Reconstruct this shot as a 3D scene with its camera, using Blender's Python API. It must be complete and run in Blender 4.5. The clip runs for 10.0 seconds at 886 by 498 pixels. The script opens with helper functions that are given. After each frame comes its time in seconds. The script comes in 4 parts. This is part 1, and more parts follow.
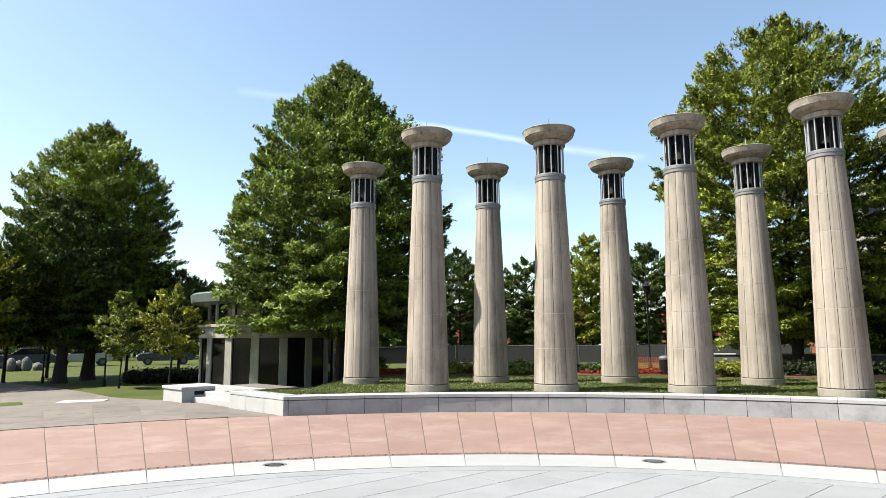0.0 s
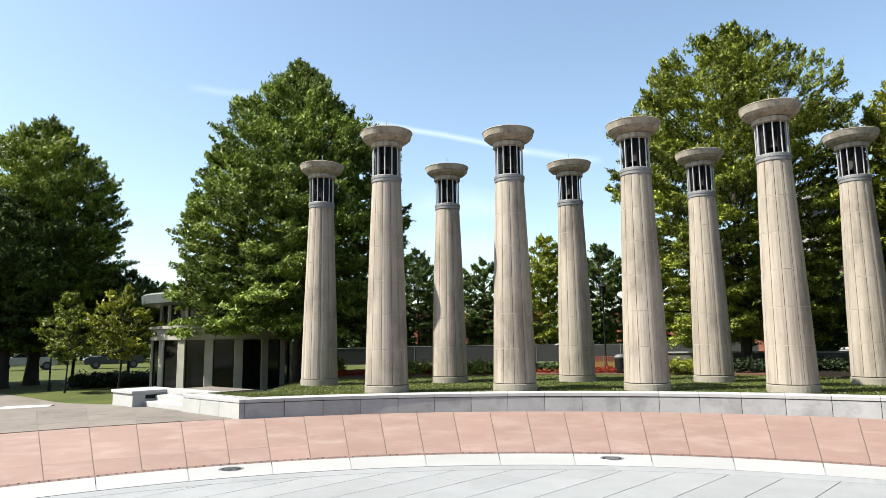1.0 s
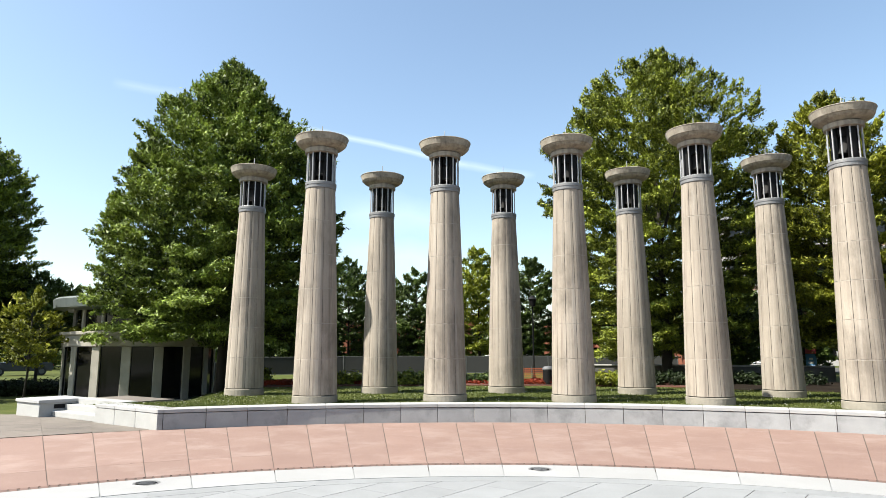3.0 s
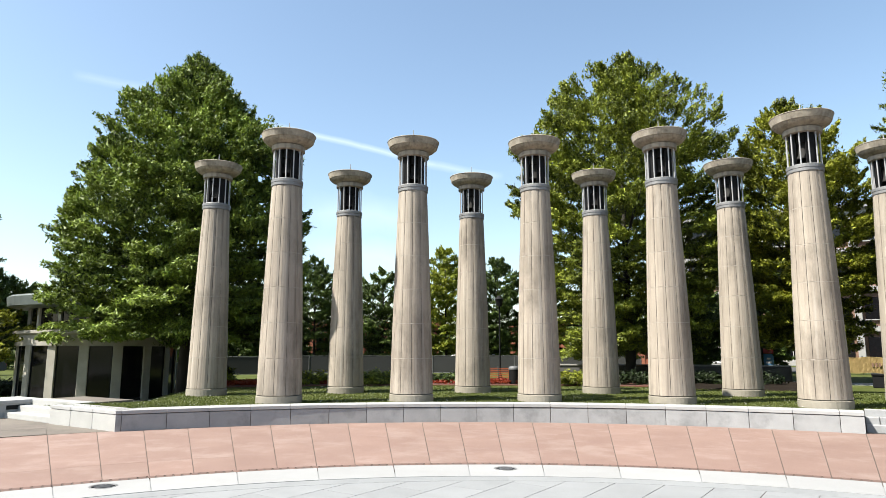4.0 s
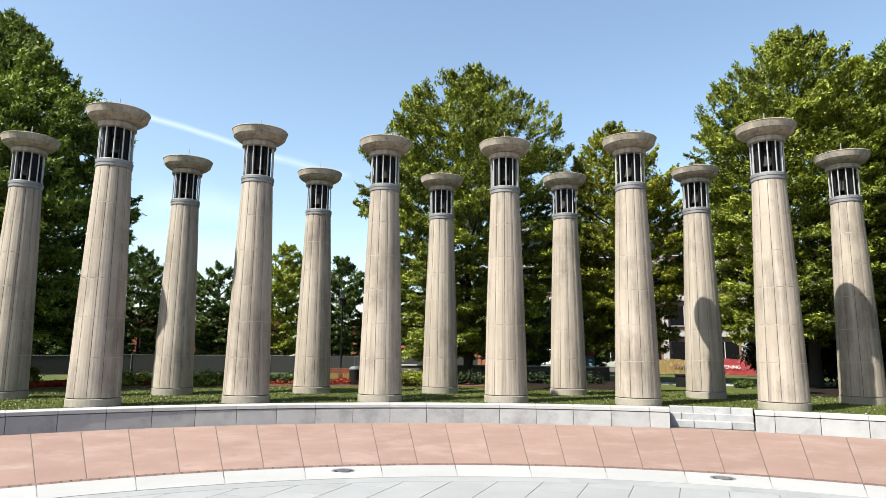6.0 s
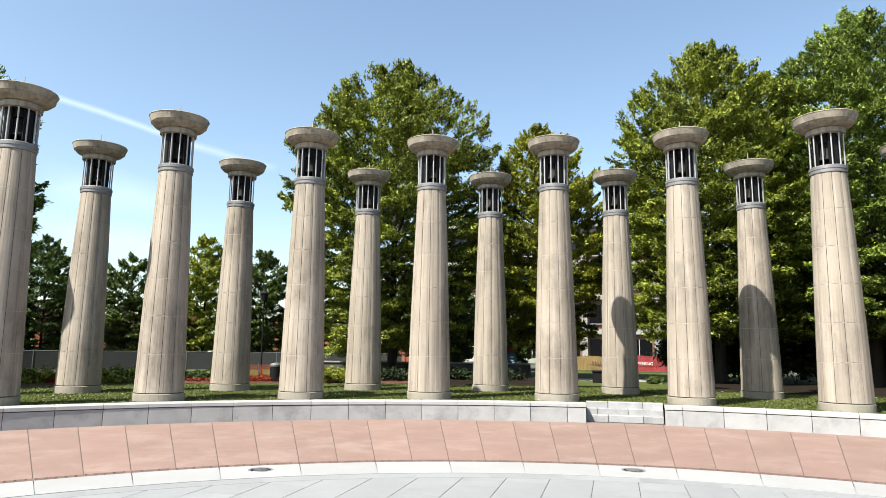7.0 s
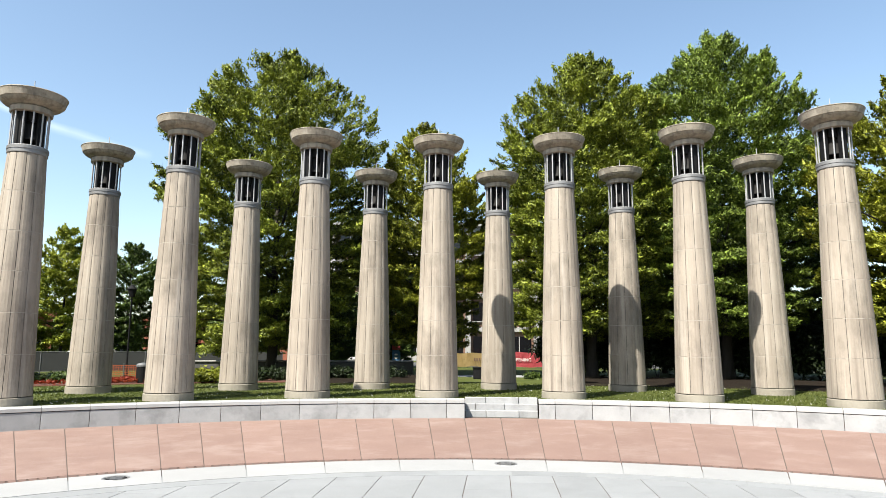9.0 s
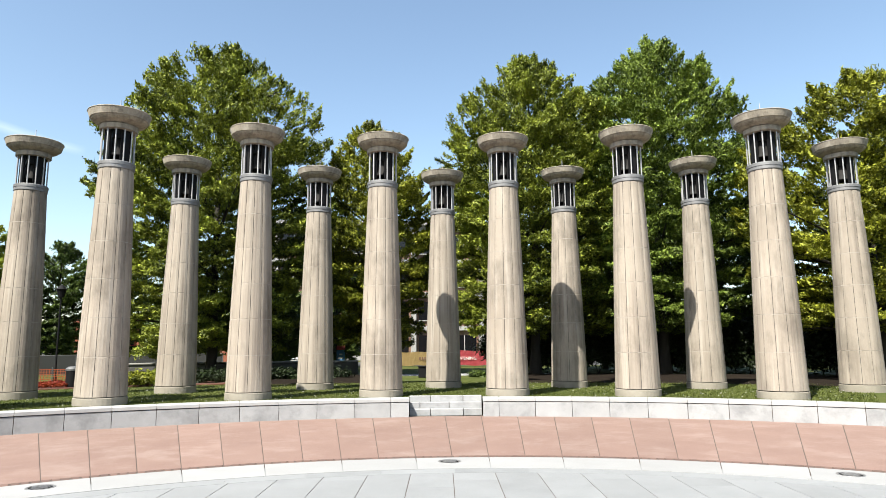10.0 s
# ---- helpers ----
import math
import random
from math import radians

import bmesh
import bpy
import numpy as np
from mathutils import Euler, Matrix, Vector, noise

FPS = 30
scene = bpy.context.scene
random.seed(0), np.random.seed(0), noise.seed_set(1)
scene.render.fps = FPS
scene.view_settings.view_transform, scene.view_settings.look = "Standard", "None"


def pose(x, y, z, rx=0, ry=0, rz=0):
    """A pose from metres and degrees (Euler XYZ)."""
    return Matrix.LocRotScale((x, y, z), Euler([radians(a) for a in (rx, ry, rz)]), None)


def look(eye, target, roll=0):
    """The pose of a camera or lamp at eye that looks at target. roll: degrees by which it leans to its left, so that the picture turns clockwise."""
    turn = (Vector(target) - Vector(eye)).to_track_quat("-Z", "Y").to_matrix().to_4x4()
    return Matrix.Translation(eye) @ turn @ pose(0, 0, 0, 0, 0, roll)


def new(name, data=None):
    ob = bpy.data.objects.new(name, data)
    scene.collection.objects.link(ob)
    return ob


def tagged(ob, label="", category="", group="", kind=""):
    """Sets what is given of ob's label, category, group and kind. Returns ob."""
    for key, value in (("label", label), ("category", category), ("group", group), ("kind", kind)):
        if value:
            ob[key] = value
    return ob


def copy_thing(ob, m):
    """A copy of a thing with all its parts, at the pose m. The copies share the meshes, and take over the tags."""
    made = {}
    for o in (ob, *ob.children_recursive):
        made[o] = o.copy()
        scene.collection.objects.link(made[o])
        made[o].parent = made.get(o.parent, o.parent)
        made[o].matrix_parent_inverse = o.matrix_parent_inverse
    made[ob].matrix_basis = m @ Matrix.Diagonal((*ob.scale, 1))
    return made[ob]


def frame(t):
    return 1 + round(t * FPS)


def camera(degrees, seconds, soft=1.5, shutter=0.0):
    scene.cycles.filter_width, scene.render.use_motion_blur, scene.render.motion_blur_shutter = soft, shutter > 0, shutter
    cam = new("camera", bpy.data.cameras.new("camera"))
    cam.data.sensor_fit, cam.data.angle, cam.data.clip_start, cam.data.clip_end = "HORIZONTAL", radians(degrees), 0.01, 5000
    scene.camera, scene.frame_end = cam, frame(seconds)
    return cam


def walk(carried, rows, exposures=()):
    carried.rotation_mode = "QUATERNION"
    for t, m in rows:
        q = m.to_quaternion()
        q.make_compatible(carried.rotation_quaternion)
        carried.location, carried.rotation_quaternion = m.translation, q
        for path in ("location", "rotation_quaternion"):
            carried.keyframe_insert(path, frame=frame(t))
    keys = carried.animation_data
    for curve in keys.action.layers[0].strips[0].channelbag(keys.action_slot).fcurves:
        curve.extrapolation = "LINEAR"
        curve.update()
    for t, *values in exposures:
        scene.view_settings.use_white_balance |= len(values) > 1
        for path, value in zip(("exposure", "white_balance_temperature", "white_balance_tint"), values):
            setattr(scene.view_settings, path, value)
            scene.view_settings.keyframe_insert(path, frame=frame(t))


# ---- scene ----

# ---------------------------------------------------------------- camera
cam = camera(68.54, 10.0, soft=0.6)
ROWS = [
    (0.0, -0.208, -0.162, 1.640, 35.86, 7.92, 0.36),
    (0.5, -0.223, -0.154, 1.637, 35.11, 7.85, 0.29),
    (1.0, -0.268, -0.152, 1.629, 32.12, 7.95, 0.76),
    (1.5, -0.279, -0.122, 1.630, 30.22, 8.07, -0.20),
    (2.0, -0.308, -0.125, 1.630, 28.24, 8.57, 0.87),
    (2.5, -0.319, -0.125, 1.627, 27.09, 8.69, 0.45),
    (4.0, -0.344, -0.089, 1.623, 23.21, 8.79, -0.02),
    (4.5, -0.351, -0.072, 1.620, 21.15, 8.38, -0.23),
    (5.0, -0.385, -0.038, 1.617, 18.77, 8.33, -0.16),
    (5.5, -0.398, 0.005, 1.609, 13.78, 8.33, 0.00),
    (6.0, -0.423, 0.032, 1.610, 9.47, 8.90, -0.51),
    (7.5, -0.373, 0.048, 1.615, 0.18, 8.53, -0.55),
    (8.0, -0.342, 0.083, 1.615, -2.45, 8.45, -0.42),
    (8.5, -0.319, 0.113, 1.612, -4.88, 8.50, -0.20),
    (9.0, -0.290, 0.123, 1.608, -7.04, 8.56, -0.32),
    (9.5, -0.263, 0.136, 1.599, -9.44, 8.60, 0.01),
    (10.0, -0.252, 0.156, 1.594, -11.85, 8.49, 0.37),
]
walk(cam, [(t, pose(x, y, z) @ pose(0, 0, 0, 0, 0, yaw) @ pose(0, 0, 0, 90 + pitch) @ pose(0, 0, 0, 0, 0, -roll))
           for t, x, y, z, yaw, pitch, roll in ROWS], [(0.0, 1.5, 6500, 9), (10.0, 1.5, 6500, 9)])

# ---------------------------------------------------------------- sun and sky
SUN_AZ, SUN_EL = radians(223.5), radians(52)
world = bpy.data.worlds.new("sky")
scene.world = world
world.use_nodes = True
wn, wl = world.node_tree.nodes, world.node_tree.links
sky = wn.new("ShaderNodeTexSky")
sky.sky_type, sky.sun_disc = "NISHITA", False
sky.sun_elevation, sky.sun_rotation = SUN_EL, radians(90) - SUN_AZ
sky.air_density, sky.dust_density, sky.ozone_density = 1.0, 1.25, 0.6
back = wn["Background"]
back.inputs["Strength"].default_value = 0.092
tc = wn.new("ShaderNodeTexCoord")


def wmath(op, a, b=None, c=None):
    n = wn.new("ShaderNodeMath")
    n.operation = op
    for i, v in enumerate((a, b, c)):
        if v is None:
            continue
        if isinstance(v, (int, float)):
            n.inputs[i].default_value = v
        else:
            wl.new(v, n.inputs[i])
    return n.outputs[0]


def wdot(v):
    n = wn.new("ShaderNodeVectorMath")
    n.operation = "DOT_PRODUCT"
    wl.new(tc.outputs["Generated"], n.inputs[0])
    n.inputs[1].default_value = v
    return n.outputs["Value"]


def streak(d0, d1, width, amount):
    """A thin high cloud along the great circle from d0 to d1."""
    d0, d1 = Vector(d0).normalized(), Vector(d1).normalized()
    nrm, mid = d0.cross(d1).normalized(), (d0 + d1).normalized()
    half = d0.angle(d1) / 2
    tang = nrm.cross(mid)
    off = wmath("ADD", wdot(nrm), wmath("MULTIPLY", wmath("SUBTRACT", cloud_noise, 0.5), width * 1.2))
    across = wmath("SUBTRACT", 1.0, wmath("DIVIDE", wmath("ABSOLUTE", off), width))
    along = wmath("SUBTRACT", 1.0, wmath("POWER", wmath("DIVIDE", wmath("ABSOLUTE", wdot(tang)), half * 1.1), 4.0))
    both = wmath("MULTIPLY", wmath("MAXIMUM", across, 0.0), wmath("MAXIMUM", along, 0.0))
    return wmath("MULTIPLY", both, amount)


cn = wn.new("ShaderNodeTexNoise")
cn.inputs["Scale"].default_value, cn.inputs["Detail"].default_value = 14, 5
wl.new(tc.outputs["Generated"], cn.inputs["Vector"])
cloud_noise = cn.outputs["Fac"]
total = streak((-0.60, 0.73, 0.327), (-0.40, 0.875, 0.281), 0.006, 0.26)
for d0, d1, wd, am in (((-0.42, 0.868, 0.283), (-0.30, 0.92, 0.262), 0.008, 0.18),
                       ((-0.757, 0.549, 0.354), (-0.70, 0.62, 0.352), 0.008, 0.10),
                       ((-0.56, 0.80, 0.205), (-0.42, 0.88, 0.200), 0.030, 0.14),
                       ((-0.56, 0.80, 0.15), (-0.40, 0.90, 0.13), 0.035, 0.12)):
    total = wmath("ADD", total, streak(d0, d1, wd, am))
wmix = wn.new("ShaderNodeMix")
wmix.data_type = "RGBA"
wl.new(wmath("MINIMUM", total, 0.9), wmix.inputs["Factor"])
haze = wn.new("ShaderNodeVectorMath")
haze.operation = "MULTIPLY"
haze.inputs[1].default_value = (1.01, 1.01, 0.95)
wl.new(sky.outputs[0], haze.inputs[0])
wl.new(haze.outputs[0], wmix.inputs["A"])
wmix.inputs["B"].default_value = (6.6, 7.0, 7.3, 1)
wl.new(wmix.outputs["Result"], back.inputs["Color"])

sun = new("sun", bpy.data.lights.new("sun", "SUN"))
sun.data.energy, sun.data.angle, sun.data.color = 5.0, radians(0.53), (1.0, 0.95, 0.85)
sd = Vector((math.cos(SUN_AZ) * math.cos(SUN_EL), math.sin(SUN_AZ) * math.cos(SUN_EL), math.sin(SUN_EL)))
sun.matrix_world = look(sd * 60, (0, 0, 0))


# ---------------------------------------------------------------- materials
def material(name, c1, c2, rough=0.8, scale=3.0, fine=60.0, bump=0.15, stretch=(1, 1, 1), stain=None, stain_scale=0.6,
             stain_amount=0.5, metallic=0.0, island=0.0, obj_random=0.0, fine_mix=0.35, coords="Object", streak=None, gloss=0.5):
    """Two-scale noise colour, stains and fine relief, in object metres."""
    m = bpy.data.materials.new(name)
    m.use_nodes = True
    n, l = m.node_tree.nodes, m.node_tree.links
    p = n["Principled BSDF"]
    t = n.new("ShaderNodeTexCoord")
    mp = n.new("ShaderNodeMapping")
    mp.inputs["Scale"].default_value = stretch
    if coords != "World":
        l.new(t.outputs[coords], mp.inputs[0])
    vec = mp.outputs[0]
    if coords == "World":
        wp = n.new("ShaderNodeNewGeometry")
        l.new(wp.outputs["Position"], mp.inputs[0])
        if obj_random:
            oi = n.new("ShaderNodeObjectInfo")
    elif obj_random:
        oi = n.new("ShaderNodeObjectInfo")
        ad = n.new("ShaderNodeVectorMath")
        ad.operation = "MULTIPLY_ADD"
        cb = n.new("ShaderNodeCombineXYZ")
        for i in range(3):
            l.new(oi.outputs["Random"], cb.inputs[i])
        l.new(cb.outputs[0], ad.inputs[0])
        ad.inputs[1].default_value = (37.0, 53.0, 71.0)
        l.new(vec, ad.inputs[2])
        vec = ad.outputs[0]

    def tex(sc, detail=6, rough_=0.6):
        x = n.new("ShaderNodeTexNoise")
        x.inputs["Scale"].default_value, x.inputs["Detail"].default_value = sc, detail
        x.inputs["Roughness"].default_value = rough_
        l.new(vec, x.inputs["Vector"])
        return x.outputs["Fac"]

    def ramp(fac, a, b):
        r = n.new("ShaderNodeMapRange")
        l.new(fac, r.inputs[0])
        r.inputs[1].default_value, r.inputs[2].default_value = a, b
        return r.outputs[0]

    def mix(fac, a, b, kind="MIX"):
        x = n.new("ShaderNodeMix")
        x.data_type, x.blend_type = "RGBA", kind
        for sock, v in (("Factor", fac), ("A", a), ("B", b)):
            if isinstance(v, (int, float)):
                x.inputs[sock].default_value = v
            elif isinstance(v, tuple):
                x.inputs[sock].default_value = (*v, 1)
            else:
                l.new(v, x.inputs[sock])
        return x.outputs["Result"]

    big, small = tex(scale), tex(fine, 3)
    col = mix(ramp(big, 0.3, 0.7), c1, c2)
    dark = tuple(c * 0.72 for c in c1)
    col = mix(ramp(small, 0.62, 0.36), col, mix(fine_mix, col, dark))
    if stain:
        col = mix(ramp(tex(stain_scale, 8, 0.7), 0.49, 0.70), col, mix(stain_amount, col, stain))
    if streak:
        ms_ = n.new("ShaderNodeMapping")
        ms_.inputs["Scale"].default_value = (9, 9, 0.5)
        l.new(vec, ms_.inputs[0])
        st = n.new("ShaderNodeTexNoise")
        st.inputs["Scale"].default_value, st.inputs["Detail"].default_value = 1.0, 5
        l.new(ms_.outputs[0], st.inputs["Vector"])
        col = mix(ramp(st.outputs["Fac"], 0.54, 0.72), col, mix(streak[1], col, streak[0]))
        col = mix(ramp(st.outputs["Fac"], 0.44, 0.28), col, mix(streak[1] * 0.5, col, (0.41, 0.38, 0.34)))
    if island or obj_random:
        if island:
            g = n.new("ShaderNodeNewGeometry")
            rnd, amt = g.outputs["Random Per Island"], island
        else:
            rnd, amt = oi.outputs["Random"], obj_random
        v = n.new("ShaderNodeMapRange")
        l.new(rnd, v.inputs[0])
        v.inputs[3].default_value, v.inputs[4].default_value = 1 - amt, 1 + amt
        hs = n.new("ShaderNodeHueSaturation")
        l.new(v.outputs[0], hs.inputs["Value"])
        l.new(col, hs.inputs["Color"])
        col = hs.outputs[0]
    l.new(col, p.inputs["Base Color"])
    p.inputs["Roughness"].default_value, p.inputs["Metallic"].default_value = rough, metallic
    p.inputs["Specular IOR Level"].default_value = gloss
    if bump:
        b = n.new("ShaderNodeBump")
        b.inputs["Strength"].default_value, b.inputs["Distance"].default_value = bump, 0.02
        l.new(small, b.inputs["Height"])
        l.new(b.outputs[0], p.inputs["Normal"])
    return m


def leaf_material(name, c_dark, c_light, through_amount=0.35):
    m = bpy.data.materials.new(name)
    m.use_nodes = True
    n, l = m.node_tree.nodes, m.node_tree.links
    p, out = n["Principled BSDF"], n["Material Output"]
    g = n.new("ShaderNodeNewGeometry")
    t = n.new("ShaderNodeTexCoord")
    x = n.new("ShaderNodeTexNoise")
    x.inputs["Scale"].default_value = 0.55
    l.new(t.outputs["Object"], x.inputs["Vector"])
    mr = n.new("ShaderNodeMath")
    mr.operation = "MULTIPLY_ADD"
    # few bright leaves among dark ones: sunlit sparkle and inner shade put into colour
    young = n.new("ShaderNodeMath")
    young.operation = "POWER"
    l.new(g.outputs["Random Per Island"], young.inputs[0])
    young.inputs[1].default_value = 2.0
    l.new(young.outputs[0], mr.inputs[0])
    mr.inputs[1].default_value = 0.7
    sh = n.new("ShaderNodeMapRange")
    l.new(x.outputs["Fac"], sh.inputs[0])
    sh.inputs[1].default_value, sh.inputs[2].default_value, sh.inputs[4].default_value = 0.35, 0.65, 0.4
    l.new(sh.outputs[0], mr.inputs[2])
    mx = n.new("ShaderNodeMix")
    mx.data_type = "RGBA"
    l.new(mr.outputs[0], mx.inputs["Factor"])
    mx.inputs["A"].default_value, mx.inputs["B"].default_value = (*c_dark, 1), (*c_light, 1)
    l.new(mx.outputs["Result"], p.inputs["Base Color"])
    p.inputs["Roughness"].default_value, p.inputs["Specular IOR Level"].default_value = 0.55, 0.25
    tr = n.new("ShaderNodeBsdfTranslucent")
    l.new(mx.outputs["Result"], tr.inputs["Color"])
    ms = n.new("ShaderNodeMixShader")
    ms.inputs[0].default_value = through_amount
    l.new(p.outputs[0], ms.inputs[1])
    l.new(tr.outputs[0], ms.inputs[2])
    l.new(ms.outputs[0], out.inputs["Surface"])
    return m


def plain(name, col, rough=0.5, metallic=0.0):
    return material(name, col, tuple(c * 0.85 for c in col), rough, 2.0, 40, 0.05, metallic=metallic)


M_STONE = material("column_concrete", (0.2814, 0.2457, 0.2037), (0.2027, 0.1733, 0.1407), 0.85, 1.5, 45, 0.2, (1, 1, 0.45),
                   stain=(0.0893, 0.0756, 0.0609), stain_scale=1.3, stain_amount=0.8, obj_random=0.05, coords="World", streak=((0.1155, 0.0945, 0.0788), 0.65))
M_PLINTH = material("plinth_concrete", (0.241, 0.221, 0.181), (0.187, 0.169, 0.138), 0.9, 3, 60, 0.3, stain=(0.121, 0.115, 0.085), stain_scale=2)
M_CAP = material("capital_concrete", (0.2849, 0.2540, 0.2046), (0.2156, 0.1886, 0.1495), 0.85, 2.5, 50, 0.2, stain=(0.0451, 0.0392, 0.0329),
                 stain_scale=3.2, stain_amount=0.6, streak=((0.0704, 0.0610, 0.0530), 0.6))
M_JOINT = plain("dark_joint", (0.06, 0.055, 0.05), 0.95)
M_MORTAR = material("pale_mortar", (0.29, 0.265, 0.23), (0.20, 0.18, 0.15), 0.9, 7, 60, 0.2, coords="World")
M_METAL = material("grey_metal", (0.197, 0.197, 0.200), (0.146, 0.146, 0.149), 0.5, 5, 80, 0.05, metallic=0.4)
M_BRONZE = material("dark_bronze", (0.013, 0.012, 0.011), (0.008, 0.008, 0.008), 0.7, 5, 80, 0.05, gloss=0.2)
M_BARS = material("brushed_bar", (0.34, 0.34, 0.345), (0.27, 0.27, 0.275), 0.45, 5, 80, 0.05, metallic=0.3)
M_PAVER = material("grey_granite", (0.1969, 0.2044, 0.2110), (0.1720, 0.1786, 0.1840), 0.75, 2.0, 90, 0.1, stain=(0.1113, 0.1156, 0.1210), stain_scale=0.9, stain_amount=0.35, obj_random=0.05)
M_WHITE = material("white_granite", (0.2555, 0.2586, 0.2600), (0.2289, 0.2297, 0.2310), 0.7, 2.0, 90, 0.1, stain=(0.2052, 0.2046, 0.2010), stain_scale=0.9, stain_amount=0.4, obj_random=0.04)
M_PINK = material("pink_concrete", (0.1843, 0.1203, 0.0990), (0.1503, 0.0931, 0.0760), 0.85, 1.2, 70, 0.15, (1, 1, 1), stain=(0.2377, 0.1814, 0.1580),
                  stain_scale=1.1, stain_amount=0.6, obj_random=0.06)
M_BRICK = material("red_brick", (0.1179, 0.0714, 0.0570), (0.0819, 0.0493, 0.0408), 0.9, 5, 60, 0.2, obj_random=0.2)
M_SAND = plain("joint_sand", (0.0765, 0.0585, 0.0495), 0.95)
M_WALL = material("wall_marble", (0.2896, 0.2935, 0.2985), (0.2226, 0.2252, 0.2328), 0.7, 2.2, 70, 0.1, (1, 1, 1), stain=(0.1076, 0.1100, 0.1151), stain_scale=1.7, stain_amount=0.65, obj_random=0.06)
M_COPING = material("coping_marble", (0.3270, 0.3270, 0.3295), (0.2780, 0.2780, 0.2805), 0.65, 2.2, 70, 0.1, stain=(0.1690, 0.1690, 0.1663), stain_scale=1.2, stain_amount=0.4, obj_random=0.04)
# wall marble again, made lighter for the sunlight on the return wall
M_WALL_SUNLIT = material("wall_marble_sunlit", (0.324, 0.324, 0.317), (0.273, 0.273, 0.266), 0.65, 2.2, 70, 0.1, stain=(0.238, 0.238, 0.230), stain_scale=1.5, stain_amount=0.4, obj_random=0.04)
M_GRASS = material("lawn", (0.0468, 0.0612, 0.0144), (0.0720, 0.0792, 0.0230), 0.9, 0.9, 25, 0.6, stain=(0.0288, 0.0432, 0.0108), stain_scale=0.35, stain_amount=0.7, gloss=0.1)
M_BLADE = leaf_material("grass_blade", (0.0488, 0.0675, 0.0112), (0.1162, 0.1312, 0.0338), 0.3)
M_PATH = material("path_concrete", (0.1305, 0.1131, 0.0955), (0.0976, 0.0829, 0.0713), 0.9, 0.7, 30, 0.2, stain=(0.0541, 0.0470, 0.0395), stain_scale=0.9, stain_amount=0.6)
M_BARK = material("bark", (0.0330, 0.0270, 0.0210), (0.0180, 0.0150, 0.0120), 0.95, 4, 30, 0.6, (1, 1, 0.3))
M_GLASS = bpy.data.materials.new("dark_glass")
M_GLASS.use_nodes = True
gp = M_GLASS.node_tree.nodes["Principled BSDF"]
gp.inputs["Base Color"].default_value, gp.inputs["Roughness"].default_value = (0.006, 0.006, 0.007, 1), 0.1
gp.inputs["Specular IOR Level"].default_value = 0.3
M_PAVWALL = material("pale_stone", (0.3409, 0.3143, 0.2683), (0.2816, 0.2621, 0.2231), 0.8, 2, 50, 0.1, stain=(0.1638, 0.1505, 0.1310))
M_ROOF = material("grey_green_roof", (0.1125, 0.1312, 0.1260), (0.0825, 0.0975, 0.0953), 0.5, 2, 50, 0.05, metallic=0.3)
M_BLACK = material("black_paint", (0.007, 0.007, 0.0075), (0.005, 0.005, 0.0055), 0.6, 2.0, 40, 0.05, gloss=0.15)
# dark ends lowered for shade inside the crowns, light ends raised for sunlit leaves
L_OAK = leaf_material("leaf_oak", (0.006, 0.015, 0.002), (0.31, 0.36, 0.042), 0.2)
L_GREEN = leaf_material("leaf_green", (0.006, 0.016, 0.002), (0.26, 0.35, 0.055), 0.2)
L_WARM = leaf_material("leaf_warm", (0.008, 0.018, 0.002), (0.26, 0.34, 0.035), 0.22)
L_DARK = leaf_material("leaf_dark", (0.006, 0.015, 0.003), (0.11, 0.16, 0.028), 0.2)
L_GOLD = leaf_material("leaf_gold", (0.07, 0.10, 0.010), (0.29, 0.31, 0.025), 0.25)
# near-black leaf green with the deep shade under the trees put in
L_SHADED = leaf_material("leaf_shaded", (0.003, 0.007, 0.002), (0.022, 0.036, 0.008), 0.12)
L_LIME = leaf_material("leaf_lime", (0.014, 0.022, 0.002), (0.33, 0.35, 0.032), 0.25)



# ---------------------------------------------------------------- builders
def finish(name, me, mat, parent=None, label=""):
    me.materials.append(mat)
    ob = new(name, me)
    if parent:
        ob.parent = parent
    return tagged(ob, label)


def part(name, bm, mat, parent=None, label="", smooth=False):
    me = bpy.data.meshes.new(name)
    bm.to_mesh(me)
    bm.free()
    if smooth:
        for f in me.polygons:
            f.use_smooth = True
    return finish(name, me, mat, parent, label)


def raw(name, verts, faces, mat, parent=None, label="", smooth=False):
    me = bpy.data.meshes.new(name)
    me.from_pydata(verts, [], faces)
    me.update()
    if smooth:
        me.polygons.foreach_set("use_smooth", [True] * len(me.polygons))
    return finish(name, me, mat, parent, label)


def thing(name, label, category, at=(0, 0, 0), rz=0, group="", kind=""):
    ob = new(name)
    ob.matrix_world = pose(*at, 0, 0, rz)
    return tagged(ob, label, category, group, kind)


def box(sx, sy, sz, at=(0, 0, 0), bevel=0.0, rz=0):
    """at: centre of the underside."""
    bm = bmesh.new()
    bmesh.ops.create_cube(bm, size=1, matrix=Matrix.Translation((0, 0, sz / 2)) @ Matrix.Diagonal((sx, sy, sz, 1)))
    if bevel:
        bmesh.ops.bevel(bm, geom=bm.edges[:], offset=bevel, segments=1, affect="EDGES")
    bm.transform(pose(*at, 0, 0, rz))
    return bm


